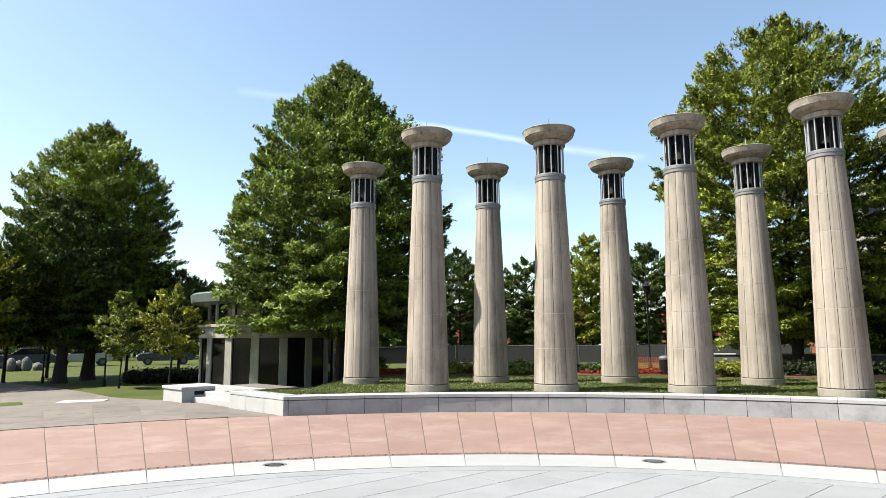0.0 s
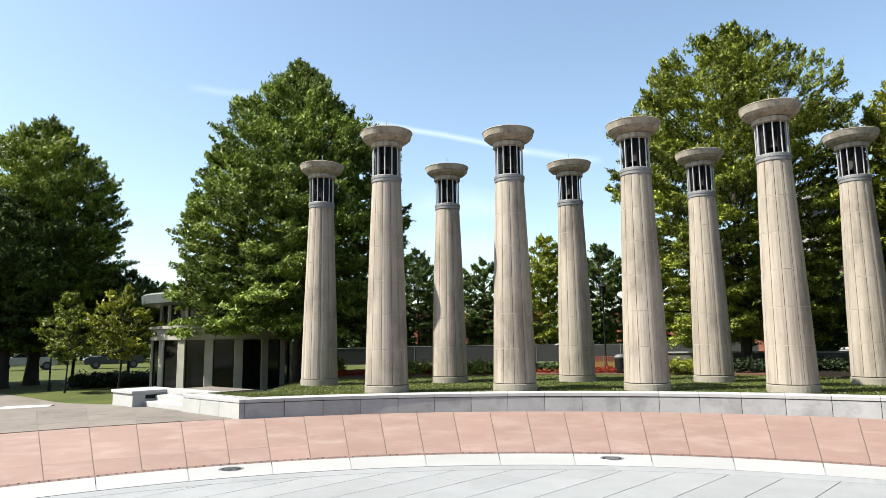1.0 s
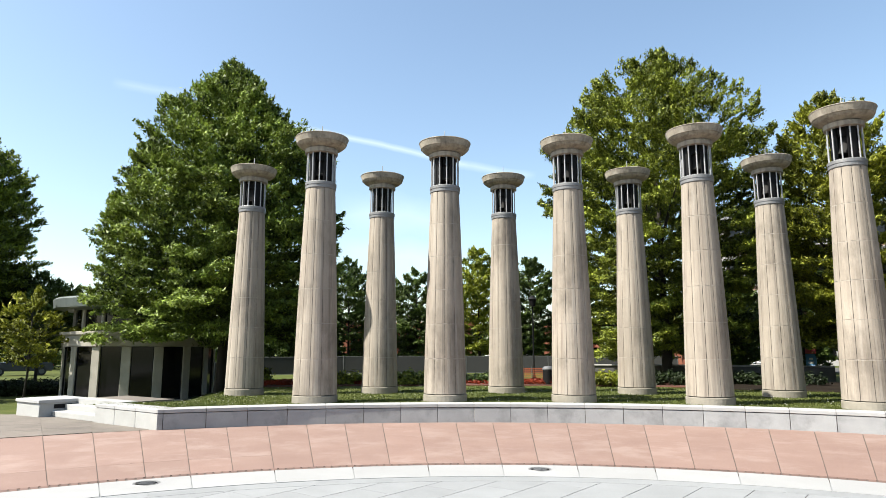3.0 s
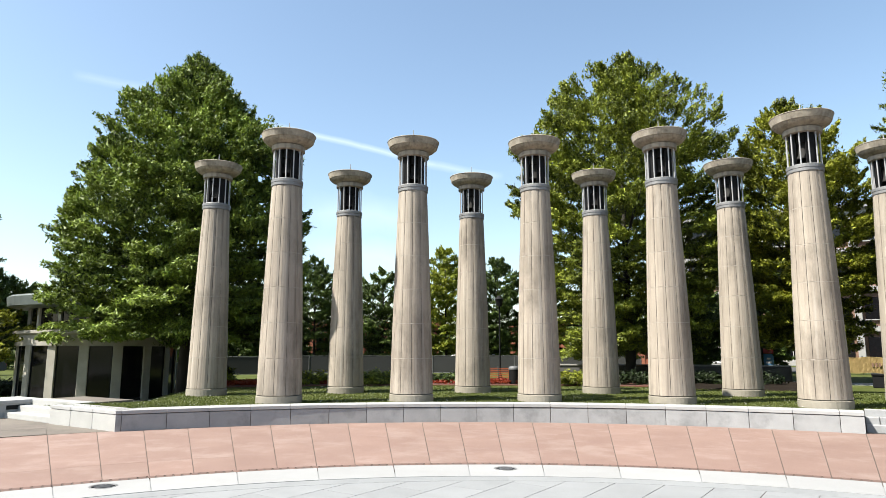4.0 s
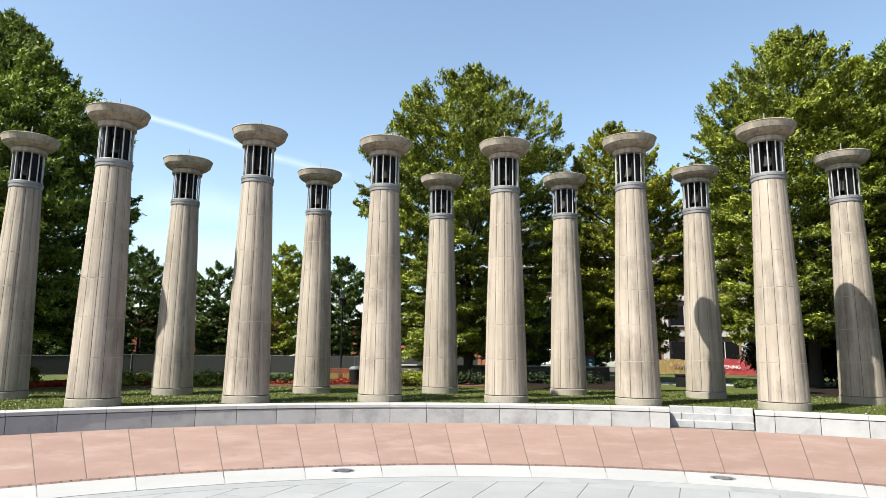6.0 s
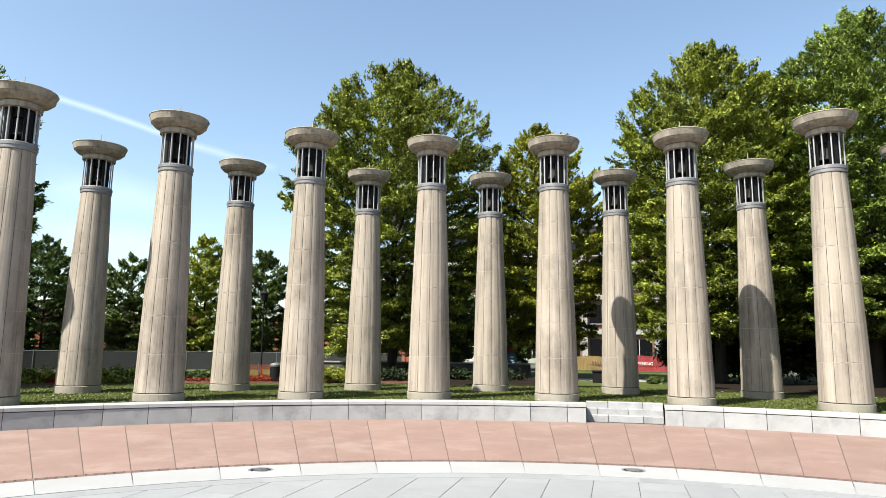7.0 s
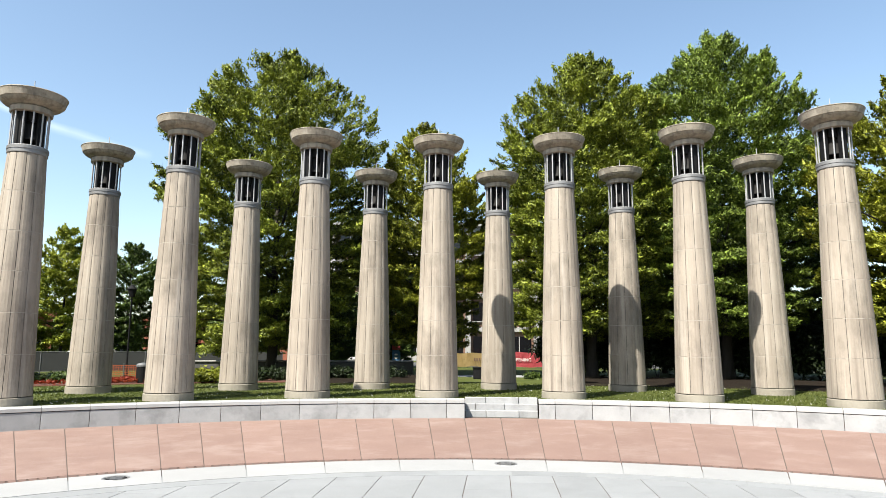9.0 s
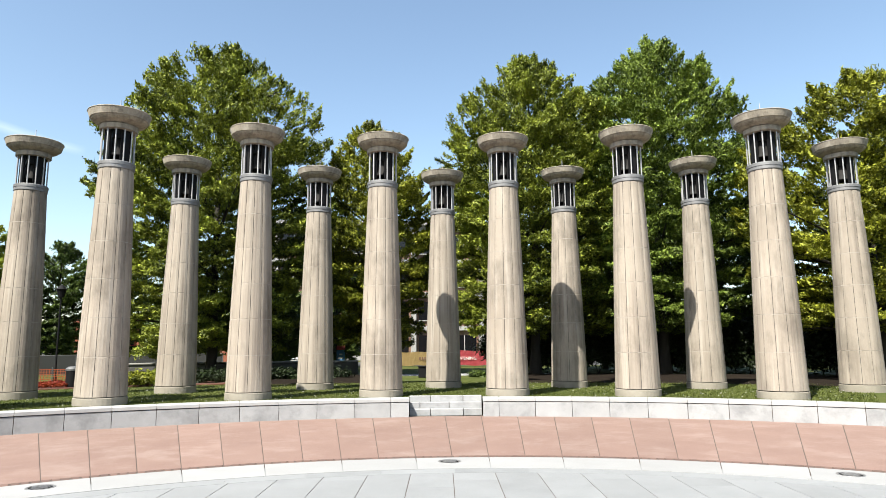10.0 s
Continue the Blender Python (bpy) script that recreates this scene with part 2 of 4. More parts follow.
def lathe(profile, n=32):
    """Turned solid from (radius, z) pairs."""
    bm = bmesh.new()
    rings = []
    for r, z in profile:
        if r < 1e-5:
            rings.append([bm.verts.new((0, 0, z))])
        else:
            rings.append([bm.verts.new((r * math.cos(a), r * math.sin(a), z)) for a in (2 * math.pi * i / n for i in range(n))])
    for a, b in zip(rings, rings[1:]):
        for i in range(n):
            j = (i + 1) % n
            if len(a) == 1 and len(b) == 1:
                continue
            if len(a) == 1:
                bm.faces.new((a[0], b[j], b[i]))
            elif len(b) == 1:
                bm.faces.new((a[i], a[j], b[0]))
            else:
                bm.faces.new((a[i], a[j], b[j], b[i]))
    bmesh.ops.recalc_face_normals(bm, faces=bm.faces[:])
    return bm


def tube(points, radii, n=6):
    bm = bmesh.new()
    rings = []
    for i, (p, r) in enumerate(zip(points, radii)):
        p = Vector(p)
        d = Vector(points[min(i + 1, len(points) - 1)]) - Vector(points[max(i - 1, 0)])
        q = d.to_track_quat("Z", "Y")
        rings.append([bm.verts.new(p + q @ Vector((r * math.cos(a), r * math.sin(a), 0))) for a in (2 * math.pi * k / n for k in range(n))])
    for a, b in zip(rings, rings[1:]):
        for i in range(n):
            bm.faces.new((a[i], a[(i + 1) % n], b[(i + 1) % n], b[i]))
    bm.faces.new(rings[-1])
    bm.faces.new(rings[0][::-1])
    return bm


def merge(bms):
    out = bmesh.new()
    for b in bms:
        me = bpy.data.meshes.new("tmp")
        b.to_mesh(me)
        b.free()
        out.from_mesh(me)
        bpy.data.meshes.remove(me)
    return out


SHIFT = 0.25


def polar(r, deg, z=0.0):
    """A point of the court: radius from its middle, degrees from east."""
    a = radians(deg)
    rr = r + SHIFT * math.cos(a)
    return (rr * math.cos(a), rr * math.sin(a), z)


def arc_block(r0, r1, a0, a1, z0, z1, seg=1, bevel=0.0):
    """A block of the court between two radii and two bearings."""
    bm = bmesh.new()
    rows = []
    for i in range(seg + 1):
        a = a0 + (a1 - a0) * i / seg
        rows.append([bm.verts.new(polar(r, a, z)) for r, z in ((r0, z0), (r1, z0), (r1, z1), (r0, z1))])
    for p, q in zip(rows, rows[1:]):
        for i in range(4):
            j = (i + 1) % 4
            bm.faces.new((p[i], p[j], q[j], q[i]))
    bm.faces.new(rows[0][::-1])
    bm.faces.new(rows[-1])
    bmesh.ops.recalc_face_normals(bm, faces=bm.faces[:])
    if bevel:
        bmesh.ops.bevel(bm, geom=[e for e in bm.edges if e.calc_face_angle(0) > 0.5], offset=bevel, segments=1, affect="EDGES")
    return bm


# ---------------------------------------------------------------- ground
R_WHITE, R_BRICK, R_PINK, R_WALL = 8.92, 9.77, 9.94, 15.28
STEP = 3.13          # spacing of the radial joints, in degrees


def joint(i):
    """Bearing of a radial joint of the paving, counted from the steps; the joints lie a little closer towards the east."""
    if i < -14:
        return joint(-14) + (i + 14) * STEP
    if i > 27:
        return joint(27) + (i - 27) * (joint(-14) + 360 - joint(27)) / 74
    return 82.180 + 3.0794 * i + 0.001745 * i * i + 0.00004033 * i ** 3


H_WALL = 0.41
FALL = -0.30


def low_side(az):
    """0 where the land stays up behind the columns, 1 where it falls away round the path."""
    az = (az + 90) % 360 - 90
    return min(1, max(0, (az - 130) / 8)) * min(1, max(0, (262 - az) / 30))


def ground_z(r, az=150):
    f = low_side(az)
    down = -0.02 if r < 20 else max(FALL, -0.02 - 0.05 * (r - 20))
    up = -0.06 if r < 26 else min(0.295, -0.06 + 0.178 * (r - 26))
    return down * f + up * (1 - f)


verts, faces = [], []
radii = [0.01, 5, 10, 14, 16, 18, 20, 21, 22, 23, 24, 25, 26, 28, 32, 38, 46, 60, 90, 150, 300, 700, 2000, 4500]
NA = 96
for r in radii:
    for i in range(NA):
        a = 2 * math.pi * i / NA
        verts.append((r * math.cos(a), r * math.sin(a), ground_z(r, math.degrees(a)) - 0.04 * (r < 20)))
for k in range(len(radii) - 1):
    for i in range(NA):
        j = (i + 1) % NA
        faces.append((k * NA + i, k * NA + j, (k + 1) * NA + j, (k + 1) * NA + i))
ground = raw("ground", verts, faces, M_GRASS, smooth=True)
tagged(ground, "mown park lawn reaching far off", "ground", kind="structure")

# raised lawn behind the seat wall
C0, C1 = Vector((-11.62, 9.62)), Vector((-17.6, 10.62))


def inner_r(az):
    if 75.85 < az < 82.25:
        return R_WALL + 1.0
    if az <= 140.2:
        return R_WALL + 0.5 + SHIFT * math.cos(radians(az))
    d, u = C1 - C0, Vector((math.cos(radians(az)), math.sin(radians(az))))
    den = u.x * d.y - u.y * d.x
    return (C0.x * d.y - C0.y * d.x) / den + (1.5 if 144.3 < az < 147.3 else 0.4)


def mound_z(r, az):
    f = min(1, max(0, (az - 133) / 5))
    start = 21.6 * (1 - f) + 17.4 * f
    return max((FALL - 0.15) * f + 0.2 * (1 - f), 0.385 - max(0, r - start) * (0.012 * (1 - f) + 0.073 * f))


verts, faces = [], []
AZS = sorted({150 - 1.5 * i for i in range(101)} | {75.8, 75.9, 82.2, 82.3, 140.2, 140.3, 144.2, 144.4, 147.2, 147.4}, reverse=True)
NR = 24
for az in AZS:
    r0 = inner_r(az)
    for j in range(NR + 1):
        r = r0 + (29.0 - r0) * j / NR
        z = mound_z(r, az) + 0.015 * noise.noise(Vector((r * math.cos(radians(az)), r * math.sin(radians(az)), 0)) * 1.3)
        verts.append((r * math.cos(radians(az)), r * math.sin(radians(az)), z - 0.6 * (az > 149.9)))
for i in range(len(AZS) - 1):
    for j in range(NR):
        a = i * (NR + 1) + j
        faces.append((a, a + NR + 1, a + NR + 2, a + 1))
faces = [f[::-1] for f in faces]
lawn = raw("raised_lawn", verts, faces, M_GRASS, smooth=True)
tagged(lawn, "raised mown lawn round the bell columns", "lawn", kind="structure")

# ---------------------------------------------------------------- court paving
floor_base = part("plaza_floor", lathe([(0.0, -0.05), (15.6, -0.05), (15.6, -0.006), (0.0, -0.006)], 96), M_SAND)
tagged(floor_base, "round court paved in grey, white and pink bands", "plaza", kind="structure")


# pink concrete panels in two rows
R_CROSS = 11.15
for i in range(-14, 101):
    a0, a1 = joint(i), joint(i + 1)
    rows_ = ((R_PINK, R_CROSS), (R_CROSS, R_WALL + 0.1)) if 15 < i < 40 else ((R_PINK, R_WALL + 0.1),)
    for r0, r1 in rows_:
        g = math.degrees(0.0055 / r0)
        gap = 0.004 if r0 == R_PINK else 0.002
        part("pink_panel", arc_block(r0 + gap, r1 - 0.004, a0 + g, a1 - g, -0.04, 0.0, 2), M_PINK, floor_base)
# white ring slabs
for i in range(-14, 100, 2):
    g = math.degrees(0.006 / 9.3)
    part("white_slab", arc_block(R_WHITE, R_BRICK - 0.006, joint(i) + g, joint(i + 2) - g, -0.03, 0.006, 3), M_WHITE, floor_base)
    part("border_slab", arc_block(R_WHITE - 0.28, R_WHITE - 0.005, joint(i + 1) + g, joint(i + 3) - g, -0.03, 0.001, 3), M_PAVER, floor_base)
# soldier course of bricks
bw = 0.62
bm_rest = []
for i in range(int(360 / bw)):
    a0 = 40 + bw * i
    bm = arc_block(R_BRICK + 0.004, R_PINK - 0.004, a0 + 0.075, a0 + bw - 0.075, -0.03, 0.004)
    if i < 210:
        part("brick", bm, M_BRICK, floor_base)
    else:
        bm_rest.append(bm)
tagged(part("brick_rest", merge(bm_rest), M_BRICK, floor_base), kind="stuff")
# grey pavers in straight courses
PAZ = 78.2
rest = []
turn = pose(0, 0, 0, 0, 0, PAZ - 90)
for i in range(-18, 18):
    x = 0.535 * i + 0.105
    reach = 9.55 ** 2 - (abs(x) + 0.27) ** 2
    if reach <= 0:
        continue
    reach = math.sqrt(reach)
    cuts = [-reach] + [1.65 * (j + 0.37 * (i % 3)) for j in range(-7, 8) if abs(1.65 * (j + 0.37 * (i % 3))) < reach - 0.25] + [reach]
    for y0, y1 in zip(cuts, cuts[1:]):
        q = turn @ Vector((x, (y0 + y1) / 2, 0))
        b = box(0.526, y1 - y0 - 0.003, 0.03, (q.x, q.y, -0.031), rz=PAZ - 90)
        if math.hypot(q.x, q.y) > 6.0 and q.y > -2:
            part("paver", b, M_PAVER, floor_base)
        else:
            rest.append(b)
tagged(part("paver_rest", merge(rest), M_PAVER, floor_base), kind="stuff")


# drain covers lie in the white ring
def drain(at, az):
    t = thing("drain_cover", "round cast-iron drain cover in the white paving", "drain cover", at, az, "drain covers")
    part("rim", lathe([(0.15, 0.0), (0.16, 0.006), (0.185, 0.006), (0.19, 0.0)], 24), M_METAL, t)
    part("grate", lathe([(0, 0.002), (0.15, 0.002), (0.15, 0.0), (0, 0.0)], 24), M_BLACK, t)
    for k in (-0.09, -0.045, 0, 0.045, 0.09):
        part("bar", box(0.016, 0.26 - abs(k), 0.004, (k, 0, 0.002)), M_METAL, t)
    return t


# ---------------------------------------------------------------- seat wall
wall = part("seat_wall", arc_block(R_WALL + 0.03, R_WALL + 0.50, 82.3, 140.2, -0.05, H_WALL - 0.10, 40), M_SAND)
tagged(wall, "low curved seat wall of pale marble blocks", "wall", kind="structure")
part("core", arc_block(R_WALL + 0.03, R_WALL + 0.50, 10, 75.8, -0.05, H_WALL - 0.10, 40), M_SAND, wall)
part("core", arc_block(R_WALL + 1.02, R_WALL + 1.3, 75.2, 82.9, -0.05, H_WALL - 0.20, 6), M_SAND, wall)
H_BLOCK, H_COP = H_WALL - 0.075, H_WALL


def wall_run(a_from, a_to):
    """Blocks and coping stones between two bearings, jointed halfway between the joints of the paving."""
    cuts = sorted({a_from, a_to} | {joint(k + 0.5) for k in range(-26, 27) if a_from + 0.4 < joint(k + 0.5) < a_to - 0.4})
    g = math.degrees(0.005 / R_WALL)
    for c0, c1 in zip(cuts, cuts[1:]):
        part("block", arc_block(R_WALL, R_WALL + 0.2, c0 + g, c1 - g, -0.02, H_BLOCK - 0.014, 2, 0.004), M_WALL, wall)
        part("coping_stone", arc_block(R_WALL - 0.012, R_WALL + 0.52, c0 + g * 0.6, c1 - g * 0.6, H_BLOCK, H_COP, 2, 0.006), M_COPING, wall)


wall_run(82.15, 140.45)
wall_run(12.0, 75.87)
# steps let into the wall
for k in range(3):
    z0, z1 = H_WALL / 3 * k, H_WALL / 3 * (k + 1)
    r0 = R_WALL + 0.40 + 0.20 * k
    cuts = [75.9, 77.5 + 1.2 * (k % 2), 80.3 + 0.9 * (k % 2), 82.1]
    for c0, c1 in zip(cuts, cuts[1:]):
        part("step_stone", arc_block(r0, R_WALL + 1.03, c0 + 0.02, c1 - 0.02, z0 - 0.02, z1 - 0.002, 2, 0.008), M_WALL, wall)

# return wall with steps and pier
ret = thing("return_wall", "straight white marble return wall beside steps", "wall", (C0.x, C0.y, 0), math.degrees(math.atan2(C1.y - C0.y, C1.x - C0.x)), kind="structure")
# local x runs outwards along the wall, local -y is behind it
L0, L1, L2 = 2.55, 4.75, 6.0
for k in range(3):
    x0, x1 = L0 / 3 * k, L0 / 3 * (k + 1)
    part("block", box(x1 - x0 - 0.008, 0.2, H_BLOCK + 0.01, ((x0 + x1) / 2, -0.10, -0.02), 0.004), M_WALL_SUNLIT, ret)
    part("coping_stone", box(x1 - x0 - 0.006, 0.52, 0.075, ((x0 + x1) / 2, -0.25, H_BLOCK), 0.006), M_COPING, ret)
part("core", box(L0, 0.3, H_BLOCK, (L0 / 2, -0.36, 0)), M_SAND, ret)
for k in range(3):
    part("step", box(L1 - L0 - 0.01, 0.36, H_WALL / 3 * (k + 1), ((L0 + L1) / 2, -0.23 - 0.30 * k, 0), 0.008), M_WALL_SUNLIT, ret)
part("landing", box(L1 - L0 - 0.01, 0.95, H_WALL - 0.012, ((L0 + L1) / 2, -1.49, 0)), M_PATH, ret, "grey paved landing")
pier = thing("pier", "white marble end pier with a dark slot", "pier", ret.matrix_world.translation, math.degrees(math.atan2(C1.y - C0.y, C1.x - C0.x)), kind="structure")
part("body", box(L2 - L1, 1.15, H_WALL - 0.06, ((L1 + L2) / 2, -0.33, -0.02), 0.006), M_WALL_SUNLIT, pier)
part("coping_stone", box(L2 - L1 + 0.06, 1.22, 0.08, ((L1 + L2) / 2, -0.33, H_WALL - 0.08), 0.008), M_COPING, pier)
part("slot", box(0.02, 0.42, 0.10, (L1 - 0.004, -0.30, 0.19)), M_BLACK, pier, "dark slot")

# ---------------------------------------------------------------- bell columns
Z_LAWN, Z_RING, Z_SHAFT = 0.36, 0.571, 5.55
R_BASE, R_TOP = 0.522, 0.362
N_PAN, N_ROW = 12, 6


def shaft_r(z):
    u = (z - Z_RING) / (Z_SHAFT - Z_RING)
    return R_BASE + (R_TOP - R_BASE) * u + 0.012 * math.sin(math.pi * u)


def panel_mesh(row):
    z0 = Z_RING + 0.012 + (Z_SHAFT - Z_RING - 0.012) * row / N_ROW + (0.006 if row else 0)
    z1 = Z_RING + 0.012 + (Z_SHAFT - Z_RING - 0.012) * (row + 1) / N_ROW - 0.006
    bm = bmesh.new()
    half = math.pi / N_PAN
    cols = []
    for i in range(5):
        f = -1 + i / 2
        edge = 0.006 if abs(f) == 1 else 0.0
        ring = []
        for z, inn in ((z0, 1), (z0 + 0.004, 0), (z1 - 0.004, 0), (z1, 1)):
            r = shaft_r(z) - inn * 0.003 - edge
            a = f * (half - 0.0055 / r)
            ring.append(bm.verts.new((r * math.cos(a), r * math.sin(a), z)))
        cols.append(ring)
    for p, q in zip(cols, cols[1:]):
        for k in range(3):
            bm.faces.new((p[k], q[k], q[k + 1], p[k + 1]))
    for e, flip in ((cols[0], 0), (cols[-1], 1)):
        back_v = [bm.verts.new((v.co.x * 0.94, v.co.y * 0.94, v.co.z)) for v in e]
        for k in range(3):
            f = (e[k], e[k + 1], back_v[k + 1], back_v[k])
            bm.faces.new(f[::-1] if flip else f)
    bmesh.ops.recalc_face_normals(bm, faces=bm.faces[:])
    me = bpy.data.meshes.new("panel")
    bm.to_mesh(me)
    bm.free()
    for f in me.polygons:
        f.use_smooth = False
    me.materials.append(M_STONE)
    return me


def bell_column(at, rz):
    t = thing("bell_column", "tall tapering concrete column with an open bell lantern on the lawn", "column", at, rz, "columns of the carillon")
    part("plinth", lathe([(0, Z_LAWN - 0.1), (0.532, Z_LAWN - 0.1), (0.534, Z_RING - 0.015), (0.524, Z_RING - 0.006), (0, Z_RING - 0.006)], 36), M_PLINTH, t, smooth=False)
    core = [(shaft_r(Z_RING + (Z_SHAFT - Z_RING) * k / 8) - 0.016, Z_RING + (Z_SHAFT - Z_RING) * k / 8) for k in range(9)]
    part("core", lathe([(0, Z_RING - 0.006)] + core + [(0, Z_SHAFT)], 24), M_JOINT, t)
    for row in range(N_ROW):
        for k in range(N_PAN):
            ob = new("panel", PANELS[row])
            ob.parent = t
            ob.matrix_basis = pose(0, 0, 0, 0, 0, 360 / N_PAN * (k + 0.5))
    for row in range(1, N_ROW):
        z = Z_RING + 0.012 + (Z_SHAFT - Z_RING - 0.012) * row / N_ROW
        r = shaft_r(z) - 0.0035
        part("mortar_joint", lathe([(r - 0.02, z - 0.009), (r, z - 0.009), (r - 0.0005, z + 0.009), (r - 0.02, z + 0.009)], 36), M_MORTAR, t, "pale mortar joint")
    part("collar", lathe([(0.3, 5.545), (0.372, 5.548), (0.378, 5.56), (0.378, 5.63), (0.388, 5.635), (0.388, 5.70), (0.375, 5.715), (0.29, 5.72)], 36), M_METAL, t, "grey metal collar")
    bar = tube([(0.345, 0, 5.71), (0.345, 0, 6.46)], [0.0165, 0.0165], 8)
    bar_me = bpy.data.meshes.new("bar")
    bar.to_mesh(bar_me)
    bar.free()
    bar_me.materials.append(M_BARS)
    for k in range(12):
        ob = new("bar", bar_me)
        ob.parent = t
        ob.matrix_basis = pose(0, 0, 0, 0, 0, 30 * k + 8)
    part("lantern_floor", lathe([(0, 5.70), (0.33, 5.70), (0.33, 5.735), (0, 5.735)], 24), M_BRONZE, t)
    part("bell", lathe([(0.0, 6.34), (0.09, 6.34), (0.15, 6.29), (0.17, 6.15), (0.19, 6.0), (0.245, 5.89), (0.25, 5.86), (0.22, 5.86), (0.0, 6.0)], 20), M_BRONZE, t, "dark bronze bell", smooth=True)
    part("bell_hanger", box(0.44, 0.32, 0.22, (0, 0, 6.26)), M_BLACK, t)
    for a in (20, 110, 200, 290):
        b2 = box(0.04, 0.20, 0.735, (0.255, 0, 5.735))
        b2.transform(pose(0, 0, 0, 0, 0, a))
        part("bell_frame", b2, M_BLACK, t, "dark steel bell frame")
    part("neck", lathe([(0.28, 6.45), (0.392, 6.45), (0.402, 6.46), (0.402, 6.568), (0.30, 6.586)], 36), M_CAP, t, "plain concrete neck ring")
    part("capital", lathe([(0, 6.585), (0.398, 6.585), (0.425, 6.60), (0.47, 6.613), (0.53, 6.636), (0.575, 6.672), (0.595, 6.705), (0.614, 6.712),
                           (0.655, 6.845), (0.668, 6.862), (0.66, 6.876), (0.3, 6.888), (0, 6.892)], 44), M_CAP, t)
    part("rod", tube([(0, 0, 6.88), (0, 0, 7.22)], [0.014, 0.009], 6), M_BARS, t)
    return t


PANELS = [panel_mesh(r) for r in range(N_ROW)]
DEV = (0, 0.23, 0.15, -0.05, -0.03, -0.07, -0.12, -0.05, -0.03, -0.12, -0.07, -0.14, -0.01, 0.01, 0.06, 0.0, 0.2, 0.2, 0.2, 0.2)
first = None
for k in range(1, 20):
    az = 90 + (9 - k) * 5.437 + DEV[k]
    at = polar(16.33 if k % 2 == 0 else 19.70, az)
    if first is None:
        first = bell_column(at, az)
    else:
        copy_thing(first, pose(*at, 0, 0, az + (k * 7) % 30))

for az, r in ((141.6, 9.48), (110.1, 9.45), (79.4, 9.45), (48.9, 9.45)):
    d_ = drain(polar(r, az, 0.004), az)
    d_.scale = (0.85, 0.85, 1)


# ---------------------------------------------------------------- trees
def leaf_cloud(centres, radii_, counts, size, rng, flat=0.6):
    """Small folded leaves scattered through clumps."""
    n = int(sum(counts))
    idx = np.repeat(np.arange(len(counts)), counts)
    d = rng.normal(size=(n, 3))
    d /= np.linalg.norm(d, axis=1)[:, None]
    rad = np.abs(rng.normal(size=n)) * 0.30 + 0.62 * rng.random(n)
    pos = centres[idx] + d * (rad * radii_[idx])[:, None] * np.array([1, 1, flat])
    nrm = d * 0.5 + rng.normal(size=(n, 3)) * 0.5 + np.array([0, 0, 0.6])
    nrm /= np.linalg.norm(nrm, axis=1)[:, None]
    u = np.cross(nrm, rng.normal(size=(n, 3)))
    u /= np.linalg.norm(u, axis=1)[:, None]
    v = np.cross(nrm, u)
    s = size * (0.6 + 0.8 * rng.random(n))[:, None]
    p0, p1, p2 = pos - u * s * 0.45 - v * s * 0.30, pos - u * s * 0.45 + v * s * 0.30, pos + u * s * 0.65
    return np.stack([p0, p1, p2], 1).reshape(-1, 3)


def leaf_mesh(name, pts, mat, parent, label=""):
    n = len(pts) // 3
    me = bpy.data.meshes.new(name)
    me.vertices.add(3 * n)
    me.vertices.foreach_set("co", pts.ravel())
    me.loops.add(3 * n)
    me.loops.foreach_set("vertex_index", np.arange(3 * n, dtype=np.int32))
    me.polygons.add(n)
    me.polygons.foreach_set("loop_start", np.arange(0, 3 * n, 3, dtype=np.int32))
    me.update(calc_edges=True)
    return finish(name, me, mat, parent, label)


def spray_leaves(cen, way, length, count, size, out_dir, rng):
    """Narrow leaves set along flat sprays of twigs: cen, way and length of each spray."""
    idx = np.repeat(np.arange(len(cen)), count)
    n = len(idx)
    d, up = way[idx], np.array([0.0, 0.0, 1.0])
    side = np.cross(d, up)
    side /= np.linalg.norm(side, axis=1)[:, None] + 1e-6
    s = rng.random(n)
    ln = length[idx]
    pos = (cen[idx] + d * ((s - 0.4) * ln)[:, None] + side * (rng.normal(size=n) * 0.36 * ln * (1.2 - s))[:, None]
           + up * (rng.normal(size=n) * 0.075 * ln - 0.10 * ln * s * s)[:, None])
    axis = d + rng.normal(size=(n, 3)) * 0.8
    axis /= np.linalg.norm(axis, axis=1)[:, None]
    nrm = up * 0.80 + out_dir[idx] * 0.34 + rng.normal(size=(n, 3)) * 0.36
    v = np.cross(nrm, axis)
    v /= np.linalg.norm(v, axis=1)[:, None] + 1e-6
    z = size * (0.6 + 0.8 * rng.random(n))[:, None]
    return np.stack([pos - axis * z * 0.45 - v * z * 0.27, pos - axis * z * 0.45 + v * z * 0.27, pos + axis * z * 0.75], 1).reshape(-1, 3)


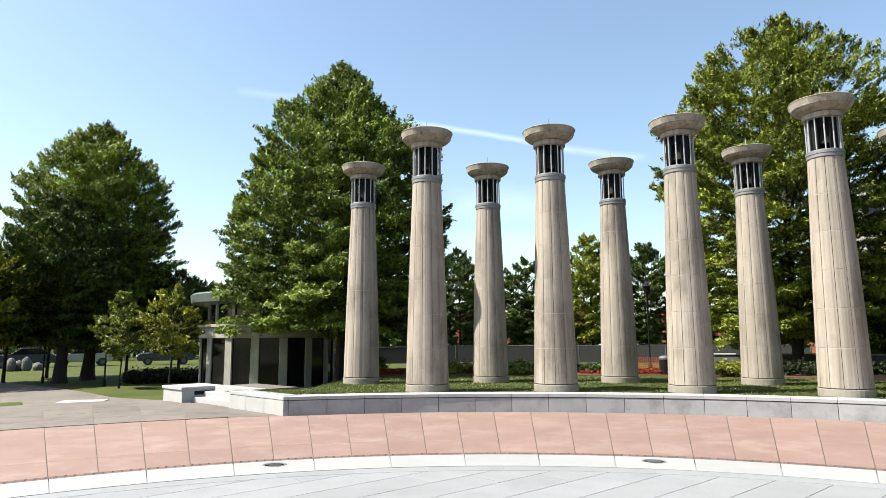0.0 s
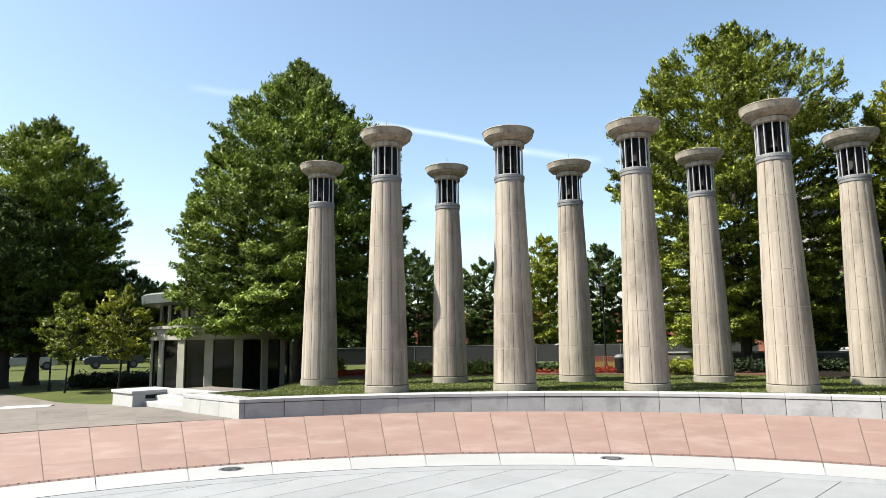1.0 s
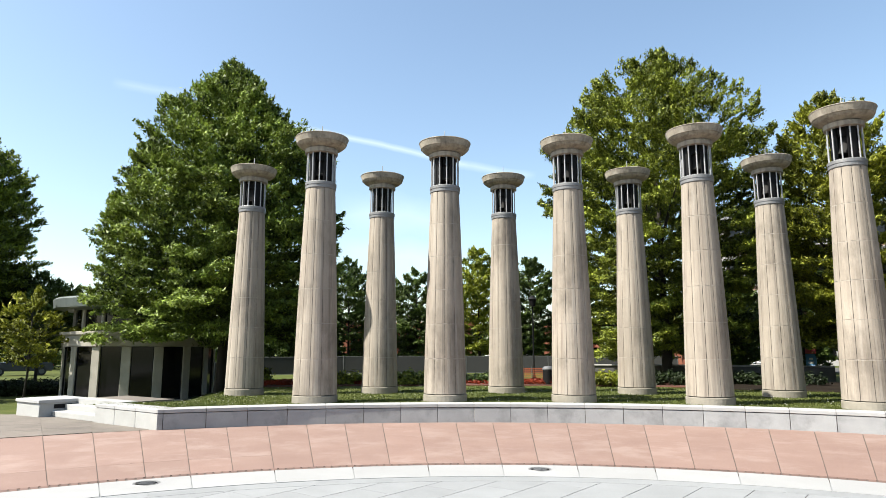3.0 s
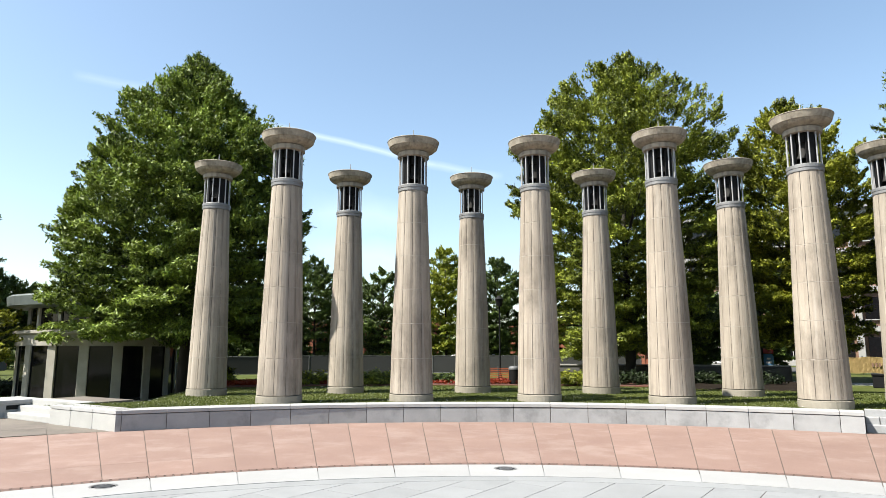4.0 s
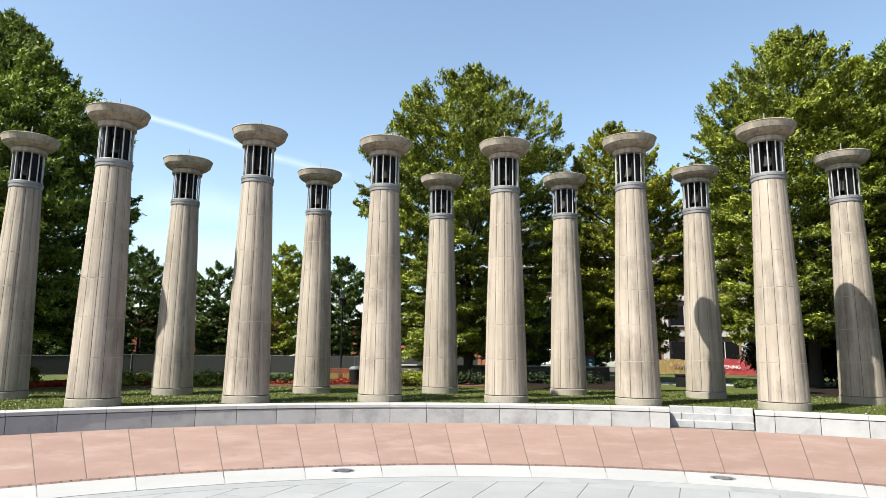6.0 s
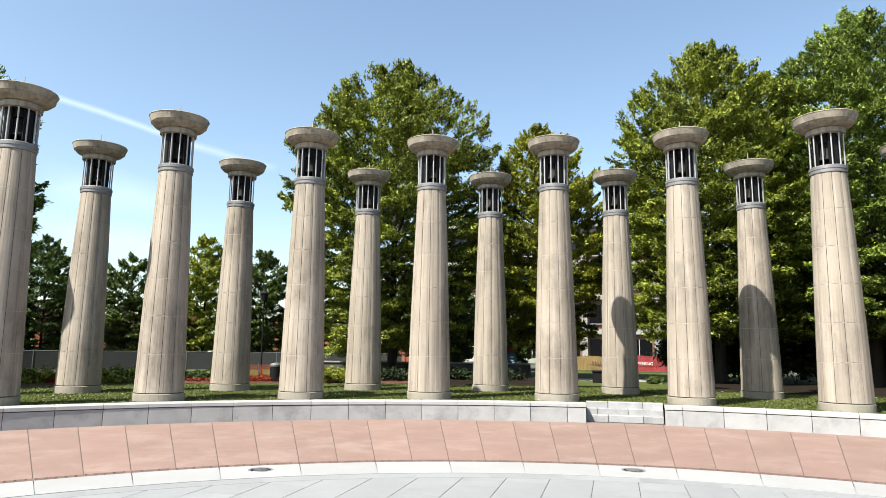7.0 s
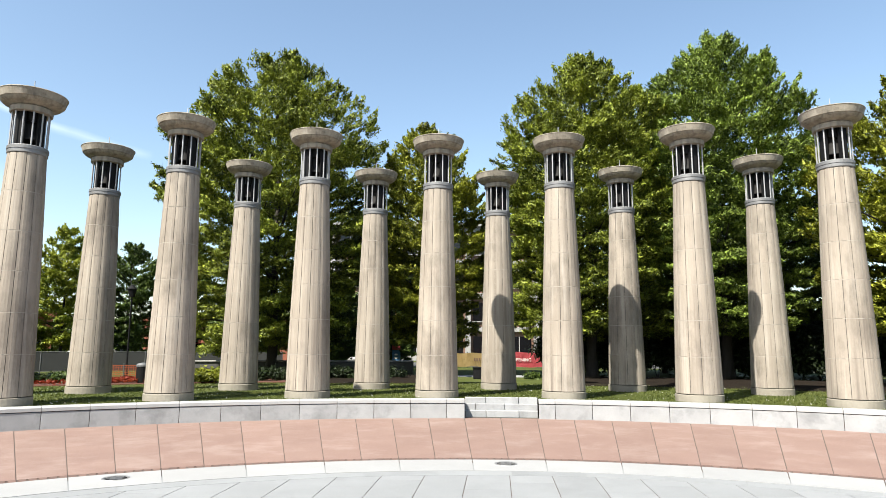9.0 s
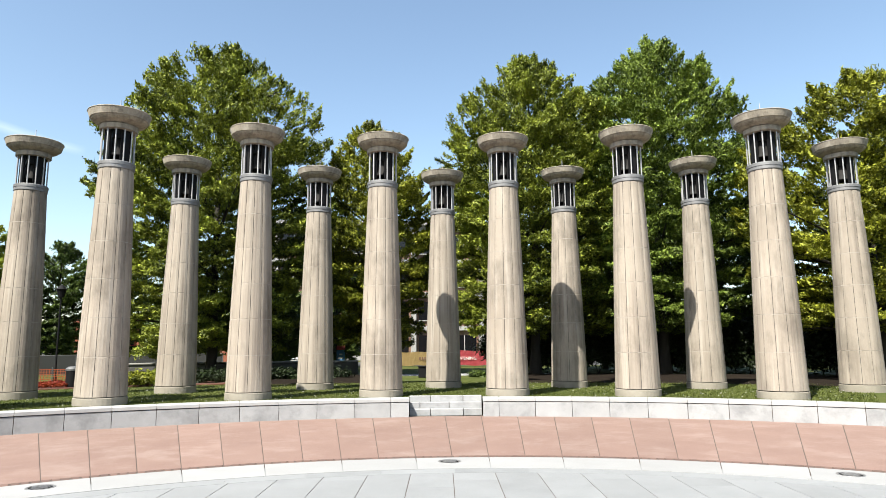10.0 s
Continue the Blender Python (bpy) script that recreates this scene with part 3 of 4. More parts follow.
def tree(label, at, height, half, low, widest, mat, seed, leaves=120000, size=0.15, trunk=0.22, clumps=520, dome=1.3, foot=0.6, clump_r=0.64,
         lean=(0, 0), lumps=0.09, reach=(), name="tree"):
    """height and low: top and underside of the crown above the base; widest: where along the crown it is broadest;
    dome: low for a cone, high for a round head; foot: breadth of the crown's underside; lean: how far the skirt of the crown lies off the trunk;
    reach: tips of limbs that stand out of the crown."""
    rng = np.random.default_rng(seed)
    t = thing(name, label, "tree", at)

    def outline(u):
        up = np.clip((u - widest) / (1 - widest), 0, 1)
        return np.where(u < widest, foot + (1 - foot) * np.sin(np.pi / 2 * u / widest), np.clip(np.cos(np.pi / 2 * up ** dome), 0, 1) ** 0.8)

    nl = max(18, clumps // 5)
    grid = np.linspace(0, 1, 200)
    cdf = np.cumsum(outline(grid) + 0.10)
    u = np.interp((np.arange(nl) + rng.random(nl)) / nl, cdf / cdf[-1], grid)
    az = np.arange(nl) * 2.39996 + rng.normal(size=nl) * 0.35
    lump = 1 + lumps * np.sin(3 * az + seed + 5 * u) + lumps * np.sin(5 * az - 9 * u + seed * 2.3) + 0.05 * rng.normal(size=nl)
    tip_r = np.maximum(0.1, half * outline(u) * lump - 0.5 * clump_r)
    sway = np.stack([np.full(nl, lean[0]), np.full(nl, lean[1])], 1) * (1 - u)[:, None]
    tip = np.stack([tip_r * np.cos(az) + sway[:, 0], tip_r * np.sin(az) + sway[:, 1], low + (height - low - 0.75 * clump_r) * u], 1)
    for k, (bx, by, bz) in enumerate(reach):
        tip[k], az[k], tip_r[k], u[k] = (bx, by, bz), math.atan2(by, bx), math.hypot(bx, by), (bz - low) / (height - low)
    z0 = np.clip(tip[:, 2] - (0.75 * u + 0.02) * tip_r - 0.2, low * 0.75, height * 0.9)
    root = np.stack([0 * u, 0 * u, z0], 1)
    per = 11
    li = np.repeat(np.arange(nl), per)
    ns = len(li)
    f = np.where(rng.random(ns) < 0.22, 0.15 + 0.45 * rng.random(ns), 1 - 0.42 * rng.random(ns) ** 1.5)
    along = tip[li] - root[li]
    along_n = along / (np.linalg.norm(along, axis=1)[:, None] + 1e-6)
    tang = np.stack([-np.sin(az[li]), np.cos(az[li]), 0 * f], 1)
    cen = root[li] + along * f[:, None] + tang * (rng.normal(size=ns) * 0.55 * clump_r * (0.4 + tip_r[li] / half))[:, None]
    cen[:, 2] += rng.normal(size=ns) * 0.12 * clump_r + 0.25 * np.sin(np.pi * f)
    way = along_n + tang * (rng.normal(size=ns) * 0.6)[:, None]
    way[:, 2] += 0.05 + 0.9 * u[li] ** 2 + rng.normal(size=ns) * 0.2
    way /= np.linalg.norm(way, axis=1)[:, None]
    out = np.stack([np.cos(az[li]), np.sin(az[li]), 0 * f], 1)
    length = clump_r * (0.55 + 0.75 * rng.random(ns))
    w = length ** 1.5
    cnt = np.maximum(5, (leaves * w / w.sum()).astype(int))
    leaf_mesh("crown", spray_leaves(cen, way, length, cnt, size, out, rng), mat, t)
    part("trunk", tube([(0, 0, -0.4), (0, 0, 0.25), (0.05, 0.03, low), (0, 0.04, low + (height - low) * 0.5), (0, 0, height * 0.86)],
                       [trunk * 1.5, trunk, trunk * 0.8, trunk * 0.45, trunk * 0.08], 10), M_BARK, t, smooth=True)
    for i in rng.choice(nl, min(nl, 22), replace=False):
        r0, c = trunk * 0.32, tip[i]
        m = (root[i] + c) / 2 + np.array([0, 0, 0.15])
        part("limb", tube([tuple(root[i]), tuple(m), tuple(root[i] + (c - root[i]) * 0.9)], [r0, r0 * 0.6, r0 * 0.2], 5), M_BARK, t)
    return t


def stand(x, y):
    r, az = math.hypot(x, y), math.degrees(math.atan2(y, x))
    return (x, y, ground_z(r, az))


OAK = "tall full oak with dense green leaves on the lawn"
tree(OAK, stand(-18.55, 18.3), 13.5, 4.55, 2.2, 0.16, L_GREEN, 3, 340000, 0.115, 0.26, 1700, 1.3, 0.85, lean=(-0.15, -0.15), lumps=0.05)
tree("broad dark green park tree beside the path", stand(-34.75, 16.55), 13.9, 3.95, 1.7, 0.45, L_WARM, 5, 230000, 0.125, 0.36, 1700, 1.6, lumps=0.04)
tree("leafy dark tree at the edge of the path", stand(-33.4, 14.6), 9.4, 3.2, 1.8, 0.5, L_DARK, 6, 90000, 0.15, 0.33, 450, 1.9)
tree("spreading yellow-green tree beside the path", stand(-34.6, 10.0), 7.6, 3.9, 1.7, 0.4, L_LIME, 7, 80000, 0.14, 0.2, 400, 1.5)
tree("small young tree with yellow-green leaves", stand(-25.0, 15.1), 4.4, 1.4, 1.35, 0.4, L_LIME, 8, 7500, 0.12, 0.05, 150, 1.1, clump_r=0.34, lumps=0.14)
tree("slender young tree with light green leaves", stand(-27.4, 14.3), 4.1, 1.1, 1.2, 0.4, L_OAK, 9, 5500, 0.12, 0.04, 110, 1.1, clump_r=0.32, lumps=0.14)
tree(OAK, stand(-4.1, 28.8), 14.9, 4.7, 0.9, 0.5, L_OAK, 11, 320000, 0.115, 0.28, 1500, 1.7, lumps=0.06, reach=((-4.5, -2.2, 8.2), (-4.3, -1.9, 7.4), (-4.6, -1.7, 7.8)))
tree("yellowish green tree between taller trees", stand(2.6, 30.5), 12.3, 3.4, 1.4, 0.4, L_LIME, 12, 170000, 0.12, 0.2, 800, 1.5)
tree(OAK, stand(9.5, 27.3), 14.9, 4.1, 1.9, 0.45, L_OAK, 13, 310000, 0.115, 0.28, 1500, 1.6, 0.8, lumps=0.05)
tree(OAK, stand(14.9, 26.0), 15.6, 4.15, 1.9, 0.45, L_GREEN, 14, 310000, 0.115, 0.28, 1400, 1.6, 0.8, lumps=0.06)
tree("light green tree with an open crown", stand(19.4, 19.4), 11.7, 4.3, 1.9, 0.45, L_LIME, 15, 170000, 0.125, 0.24, 850, 1.5, 0.8)
FAR = "small green street tree far behind the fence"
for x, y, h, hw, m_, sd_ in ((-26.4, 38.0, 8.0, 2.2, L_DARK, 21), (-22.3, 40.4, 7.2, 2.4, L_DARK, 23), (-15.0, 43.6, 8.2, 2.3, L_DARK, 24),
                             (-11.8, 45.0, 8.4, 2.2, L_DARK, 25), (-29.5, 35.0, 6.5, 2.2, L_DARK, 26), (-34.0, 44.0, 7.0, 2.6, L_DARK, 27), (-2.2, 38.5, 5.6, 2.3, L_DARK, 28), (-6.5, 38.0, 5.0, 2.2, L_DARK, 29), (1.6, 41.5, 6.5, 2.3, L_DARK, 30)):
    tree(FAR, stand(x, y), h, hw, 0.4, 0.45, m_, sd_, 30000, 0.17, 0.13, 430, 1.7, clump_r=0.46, lumps=0.05)
for x, y, h, sd_ in ((15.6, 33.2, 9.5, 41), (19.5, 29.5, 10.0, 42), (25.0, 24.0, 9.0, 43), (29.0, 18.5, 8.5, 45)):
    tree("dark tree standing behind the tall oaks", stand(x, y), h, 3.6, 0.9, 0.45, L_DARK, sd_, 60000, 0.17, 0.16, 500, 1.4, 0.85)
tree("yellow-green street tree far behind the fence", stand(-18.3, 42.2), 9.0, 2.3, 0.7, 0.4, L_GOLD, 22, 32000, 0.17, 0.13, 430, 1.5, clump_r=0.46, lumps=0.05)
for x, y, h, sd_ in ((-38.5, 16.2, 7.0, 31), (-36.0, 13.2, 6.5, 32), (-36.5, 19.5, 7.5, 33), (-33.0, 20.5, 6.0, 34)):
    tree("slim dark park tree in the shade beyond the path", stand(x, y), h, 2.4, 1.9, 0.5, L_DARK, sd_, 30000, 0.17, 0.09, 300, 1.5)

# ---------------------------------------------------------------- pavilion
def pavilion(at, rz):
    t = thing("pavilion", "small round stone pavilion with dark glass bays and flat roof", "pavilion", at, rz)
    R = 2.86
    part("base", lathe([(0, -0.3), (R + 0.12, -0.3), (R + 0.12, 0.06), (0, 0.06)], 48), M_PAVWALL, t)
    nb = 16
    for k in range(nb):
        a = 360 / nb * k
        q = pose(0, 0, 0, 0, 0, a)
        b2 = box(0.22, 0.33, 2.0, (R - 0.11, 0, 0.06), 0.015)
        b2.transform(q)
        part("pillar", b2, M_PAVWALL, t)
        q = pose(0, 0, 0, 0, 0, a + 180 / nb)
        w = part("window", box(0.03, 0.80, 1.98, (R - 0.12, 0, 0.06)), M_GLASS, t, "dark glass bay")
        w.matrix_basis = q
        for y in (-0.38, 0.38):
            part("frame", box(0.05, 0.05, 1.98, (R - 0.105, y, 0.06)), M_BLACK, w)
        part("frame", box(0.05, 0.76, 0.08, (R - 0.105, 0, 0.07)), M_BLACK, w)
    part("entablature", lathe([(R - 0.5, 2.06), (R + 0.06, 2.06), (R + 0.06, 2.45), (R + 0.16, 2.50), (R + 0.16, 2.60), (R - 0.5, 2.66)], 48), M_PAVWALL, t)
    part("drum", lathe([(0, 2.6), (R - 0.35, 2.6), (R - 0.35, 3.5), (0, 3.5)], 48), M_GLASS, t, "dark glazed upper drum")
    for k in range(nb):
        b2 = box(0.10, 0.12, 0.9, (R - 0.32, 0, 2.62))
        b2.transform(pose(0, 0, 0, 0, 0, 360 / nb * k))
        part("mullion", b2, M_PAVWALL, t)
    part("roof", lathe([(0, 3.45), (R + 0.1, 3.45), (R + 0.42, 3.52), (R + 0.46, 3.85), (R + 0.36, 3.92), (0, 4.1)], 48), M_ROOF, t, "grey-green metal roof")
    return t


pv = 30.0
pavilion((-0.208 + pv * math.cos(radians(140.76)), -0.162 + pv * math.sin(radians(140.76)), FALL), -5)

# ---------------------------------------------------------------- path at the end of the wall
verts, faces = [], []
az_list = [141 + 1.0 * i for i in range(50)]
NRP = 14
for az in az_list:
    if az < 149.4:
        r1 = inner_r(az) + 0.1
    elif az < 153:
        r1 = 20.6 + (az - 149.4) * 1.45
    elif az < 160:
        r1 = 26 + (az - 153) * 1.8
    else:
        r1 = 40
    if az > 163:
        r1 = max(17.5, 22 - (az - 163) * 0.9)
    for j in range(NRP + 1):
        r = 15.2 + (r1 - 15.2) * j / NRP
        verts.append((r * math.cos(radians(az)), r * math.sin(radians(az)), ground_z(r, az) + 0.022))
for i in range(len(az_list) - 1):
    for j in range(NRP):
        a = i * (NRP + 1) + j
        faces.append((a, a + 1, a + NRP + 2, a + NRP + 1))
tagged(raw("path", verts, faces, M_PATH), "worn grey concrete path leading from the court", "path", kind="structure")

slab_c = (22.75 * math.cos(radians(155.0)), 22.75 * math.sin(radians(155.0)))
tagged(part("pavement_slab", box(1.25, 0.9, 0.03, (*slab_c, ground_z(22.75) + 0.012), 0.004, rz=50), M_COPING), "pale stone slab let into the grey path", "slab", kind="structure")

# ---------------------------------------------------------------- grass on the raised lawn
rng = np.random.default_rng(77)
nb_ = 110000
g_az = 46 + rng.random(nb_) * 100
g_u = rng.random(nb_) ** 1.6
g_r0 = np.array([inner_r(a_) for a_ in g_az])
g_r = g_r0 + (23.5 - g_r0) * g_u
g_z = np.array([mound_z(r_, a_) for r_, a_ in zip(g_r, g_az)])
pos = np.stack([g_r * np.cos(np.radians(g_az)), g_r * np.sin(np.radians(g_az)), g_z - 0.01], 1)
yaw_ = rng.random(nb_) * 2 * np.pi
side = np.stack([np.cos(yaw_), np.sin(yaw_), 0 * yaw_], 1) * (0.012 + 0.012 * rng.random(nb_))[:, None]
tip = np.stack([rng.normal(size=nb_) * 0.025, rng.normal(size=nb_) * 0.025, 0.018 + 0.035 * rng.random(nb_)], 1)
blades = leaf_mesh("grass", np.stack([pos - side, pos + side, pos + tip], 1).reshape(-1, 3), M_BLADE, None)
tagged(blades, "short green grass blades on the raised lawn", "grass", kind="stuff")

# ---------------------------------------------------------------- planting behind the columns
M_MULCH = material("red_mulch", (0.0800, 0.0250, 0.0125), (0.0500, 0.0175, 0.0100), 0.95, 6, 40, 0.6)
M_PETAL = leaf_material("red_petal", (0.1347, 0.0115, 0.0038), (0.2117, 0.0347, 0.0077), 0.2)
M_SCREEN = material("grey_fence_screen", (0.0252, 0.0269, 0.0269), (0.0189, 0.0202, 0.0202), 0.8, 1.5, 40, 0.1, stain=(0.0357, 0.0357, 0.0336))
M_STEEL = plain("galvanised_steel", (0.0980, 0.1015, 0.1050), 0.6, 0.3)
M_LOWWALL = material("grey_concrete", (0.1020, 0.0990, 0.0960), (0.0780, 0.0768, 0.0750), 0.9, 1.2, 50, 0.15, stain=(0.0780, 0.0780, 0.0720))
M_REDCLOTH = material("red_banner", (0.4200, 0.0600, 0.0720), (0.3600, 0.0480, 0.0600), 0.7, 1.5, 30, 0.05)
M_TANCLOTH = material("tan_banner", (0.3750, 0.2700, 0.1125), (0.3150, 0.2250, 0.0900), 0.7, 1.5, 30, 0.05)
M_ORANGE = material("orange_net", (0.3600, 0.0780, 0.0180), (0.2700, 0.0540, 0.0120), 0.7, 6, 40, 0.2)
M_BLUE = plain("blue_sign", (0.0640, 0.1760, 0.3360), 0.5)
M_INK = plain("white_print", (0.6000, 0.5920, 0.5760), 0.6)
M_CLAY = material("orange_red_brick", (0.2850, 0.0975, 0.0525), (0.2100, 0.0675, 0.0375), 0.9, 3, 50, 0.2)
M_FACADE = material("white_facade", (0.2835, 0.2775, 0.2647), (0.2393, 0.2333, 0.2265), 0.8, 1.0, 30, 0.1, stain=(0.2205, 0.2145, 0.2018))
M_BROWN = material("brown_spandrel", (0.16, 0.09, 0.06), (0.11, 0.065, 0.045), 0.8, 1.0, 30, 0.1)
M_TYRE = plain("tyre_rubber", (0.02, 0.02, 0.02), 0.9)


def shrub(label, at, rx, ry, h, mat, seed, leaves=2500, size=0.1, name="shrub"):
    rng = np.random.default_rng(seed)
    t = thing(name, label, "shrub", at, rng.random() * 360)
    n = 34
    a = rng.random(n) * 2 * np.pi
    f = np.sqrt(rng.random(n)) * 0.8
    cen = np.stack([rx * f * np.cos(a), ry * f * np.sin(a), h * (0.2 + 0.6 * rng.random(n) * (1 - 0.5 * f))], 1)
    rad = np.full(n, min(rx, ry, h) * 0.42)
    leaf_mesh("foliage", leaf_cloud(cen, rad, np.full(n, leaves // n), size, rng, 0.8), mat, t)
    for k in range(4):
        part("stem", tube([(0, 0, -0.05), (*(cen[k][:2] * 0.4), h * 0.3), tuple(cen[k])], [0.02, 0.014, 0.006], 5), M_BARK, t)
    return t


def on_lawn(r, az):
    return (r * math.cos(radians(az)), r * math.sin(radians(az)), mound_z(r, az) if r < 29 else ground_z(r, az))


tagged(part("flower_bed", arc_block(23.6, 26.6, 96.5, 133, 0.30, 0.40, 24, 0.02), M_MULCH), "curved bed of red-brown mulch behind the columns", "flower bed", kind="structure")
k_ = 0
# shrubs at bearings 98.6 to 88.6 have the trees' shade put into their leaves
for az, r, sx, h, mt, lb in ((132.4, 25.6, 0.6, 0.9, L_OAK, "small loose green shrub on red mulch"),
                             (127.5, 25.0, 0.9, 0.6, L_OAK, "low rounded green shrub on mulch"), (125.3, 24.6, 0.9, 0.62, L_LIME, "low yellow-green shrub on mulch"),
                             (121.4, 24.4, 0.8, 0.55, L_LIME, "low yellow-green shrub on mulch"), (119.6, 24.2, 1.0, 0.62, L_OAK, "low rounded green shrub on mulch"),
                             (118.2, 24.5, 0.9, 0.6, L_OAK, "low rounded green shrub on mulch"), (114.6, 25.2, 0.7, 0.5, L_DARK, "low dark green shrub on mulch"),
                             (112.4, 25.0, 0.8, 0.5, L_DARK, "low dark green shrub on mulch"), (106.3, 25.2, 0.6, 0.8, L_LIME, "upright yellow-green shrub on mulch"),
                             (103.6, 23.9, 1.0, 0.62, L_LIME, "low yellow-green shrub on mulch"), (101.9, 24.2, 1.0, 0.6, L_OAK, "low rounded green shrub on mulch"),
                             (98.6, 25.0, 1.1, 0.6, L_SHADED, "low dark green shrub on mulch"), (96.0, 26.2, 1.2, 0.62, L_SHADED, "low shrub on the lawn with shade in its near-black leaves"),
                             (93.2, 26.4, 1.1, 0.6, L_SHADED, "low shrub on the lawn with shade in its near-black leaves"), (91.0, 26.6, 1.1, 0.6, L_SHADED, "low shrub on the lawn with shade in its near-black leaves"),
                             (88.6, 26.8, 1.1, 0.6, L_SHADED, "low shrub on the lawn with shade in its near-black leaves"), (75.9, 27.5, 0.35, 0.36, L_DARK, "small dark shrub beside the walk")):
    x_, y_, z_ = on_lawn(r, az)
    shrub(lb, (x_, y_, z_ - 0.02), sx, sx, h, mt, 300 + k_)
    k_ += 1
rng = np.random.default_rng(5)
fl_az = np.concatenate([rng.uniform(129.2, 132.2, 500), rng.uniform(121.8, 124.5, 350), rng.uniform(107.0, 111.6, 700), rng.uniform(113, 117, 250)])
fl_r = 23.8 + 2.4 * rng.random(len(fl_az))
fc = np.stack([fl_r * np.cos(np.radians(fl_az)), fl_r * np.sin(np.radians(fl_az)), 0.42 + 0.10 * rng.random(len(fl_az))], 1)
tagged(leaf_mesh("red_flowers", leaf_cloud(fc, np.full(len(fc), 0.07), np.full(len(fc), 9), 0.06, rng), M_PETAL, None), "many small red flowers on the mulch", "flowers", kind="stuff")
# near-black ground sheets standing in for the deep shade under the trees
M_SHADE = material("ground_shade", (0.016, 0.012, 0.009), (0.009, 0.007, 0.006), 0.95, 4, 30, 0.6, stain=(0.026, 0.021, 0.014), stain_scale=1.5, gloss=0.05)
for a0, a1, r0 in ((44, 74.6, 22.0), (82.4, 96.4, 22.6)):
    tagged(part("mulch_bed", arc_block(r0, 29.0, a0, a1, 0.20, 0.395, 20, 0.02), M_SHADE), "near-black ground sheet put in for the shade under the trees", "flower bed", kind="structure")
# near-black bushes put in for the deep shade under the trees
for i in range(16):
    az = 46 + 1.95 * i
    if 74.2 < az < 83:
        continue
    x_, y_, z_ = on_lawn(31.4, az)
    shrub("tall near-black bush put in for the shade under the trees", (x_, y_, z_), 1.4, 1.4, 2.9, L_SHADED, 400 + i, 8000, 0.15, "hedge_bush")
# low clipped hedge by the lawn, in the same shade-darkened leaf colour
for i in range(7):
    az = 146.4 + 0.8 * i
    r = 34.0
    shrub("low dark clipped hedge beside the lawn", (r * math.cos(radians(az)), r * math.sin(radians(az)), FALL), 0.75, 0.75, 0.8, L_SHADED, 450 + i, 3000, 0.1, "hedge_bush")


# ---------------------------------------------------------------- fence and low wall
def facing(r, az, z=None):
    """A pose at that bearing whose local y points away from the court."""
    x_, y_ = r * math.cos(radians(az)), r * math.sin(radians(az))
    return (x_, y_, ground_z(r, az) if z is None else z)


def fence_panel(az):
    t = thing("fence_panel", "grey screened site fence panel on steel posts", "fence", facing(36, az), az - 90, "screened site fence")
    part("screen", box(2.16, 0.02, 0.86, (0, 0, 0.10)), M_SCREEN, t)
    for x in (-1.1, 1.1):
        part("post", tube([(x, 0, 0), (x, 0, 1.02)], [0.025, 0.025], 8), M_STEEL, t)
    for z in (0.09, 0.98):
        part("rail", tube([(-1.1, 0, z), (1.1, 0, z)], [0.018, 0.018], 6), M_STEEL, t)
    return t


f0 = fence_panel(134.0)
for i in range(1, 11):
    az = 134.0 - 3.52 * i
    copy_thing(f0, pose(*facing(36, az), 0, 0, az - 90))
low = part("low_wall", arc_block(31.6, 31.9, 86, 106, 0.2, 0.88, 20, 0.02), M_LOWWALL)
tagged(low, "low grey concrete wall behind the shrubs", "wall", kind="structure")
part("coping_stone", arc_block(31.56, 31.94, 86, 106, 0.884, 0.95, 20, 0.01), M_FACADE, low)
tagged(part("pavement", arc_block(29.3, 31.0, 60, 86, 0.25, 0.315, 30), M_WHITE), "pale concrete walk beyond the lawn", "pavement", kind="structure")
M_ASPHALT = material("asphalt", (0.055, 0.055, 0.055), (0.045, 0.045, 0.046), 0.9, 1, 60, 0.2)
tagged(part("road", arc_block(44.5, 56, 60, 135, 0.2, 0.31, 60), M_ASPHALT), "asphalt road beyond the site fence", "road", kind="structure")

# orange safety net
net = thing("safety_net", "orange plastic safety net on thin posts", "fence", facing(26.9, 109.2, 0.33), 19.2)
for x in (-0.75, 0.0, 0.75):
    part("post", tube([(x, 0, -0.05), (x, 0, 0.62)], [0.015, 0.015], 6), M_STEEL, net)
for k in range(7):
    part("strand", box(1.5, 0.008, 0.022, (0, 0, 0.04 + 0.082 * k)), M_ORANGE, net)
for k in range(19):
    part("strand", box(0.02, 0.008, 0.53, (-0.74 + 0.082 * k, 0.006, 0.03)), M_ORANGE, net)

bin_ = thing("litter_bin", "dark litter bin with a pale lid", "litter bin", on_lawn(24.0, 107.9), 0)
part("body", lathe([(0, 0), (0.17, 0), (0.19, 0.06), (0.20, 0.55), (0, 0.55)], 20), M_BLACK, bin_)
part("lid", lathe([(0.21, 0.55), (0.215, 0.60), (0.15, 0.67), (0, 0.69)], 20), M_STEEL, bin_)


def planter(az, r):
    t = thing("planter", "square dark planter box at the walk", "planter", on_lawn(r, az), az)
    part("body", box(0.5, 0.5, 0.42, (0, 0, 0), 0.02), M_BLACK, t)
    part("rim", box(0.56, 0.56, 0.06, (0, 0, 0.42), 0.01), M_BLACK, t)
    return t


planter(80.4, 27.4)
planter(74.3, 27.4)


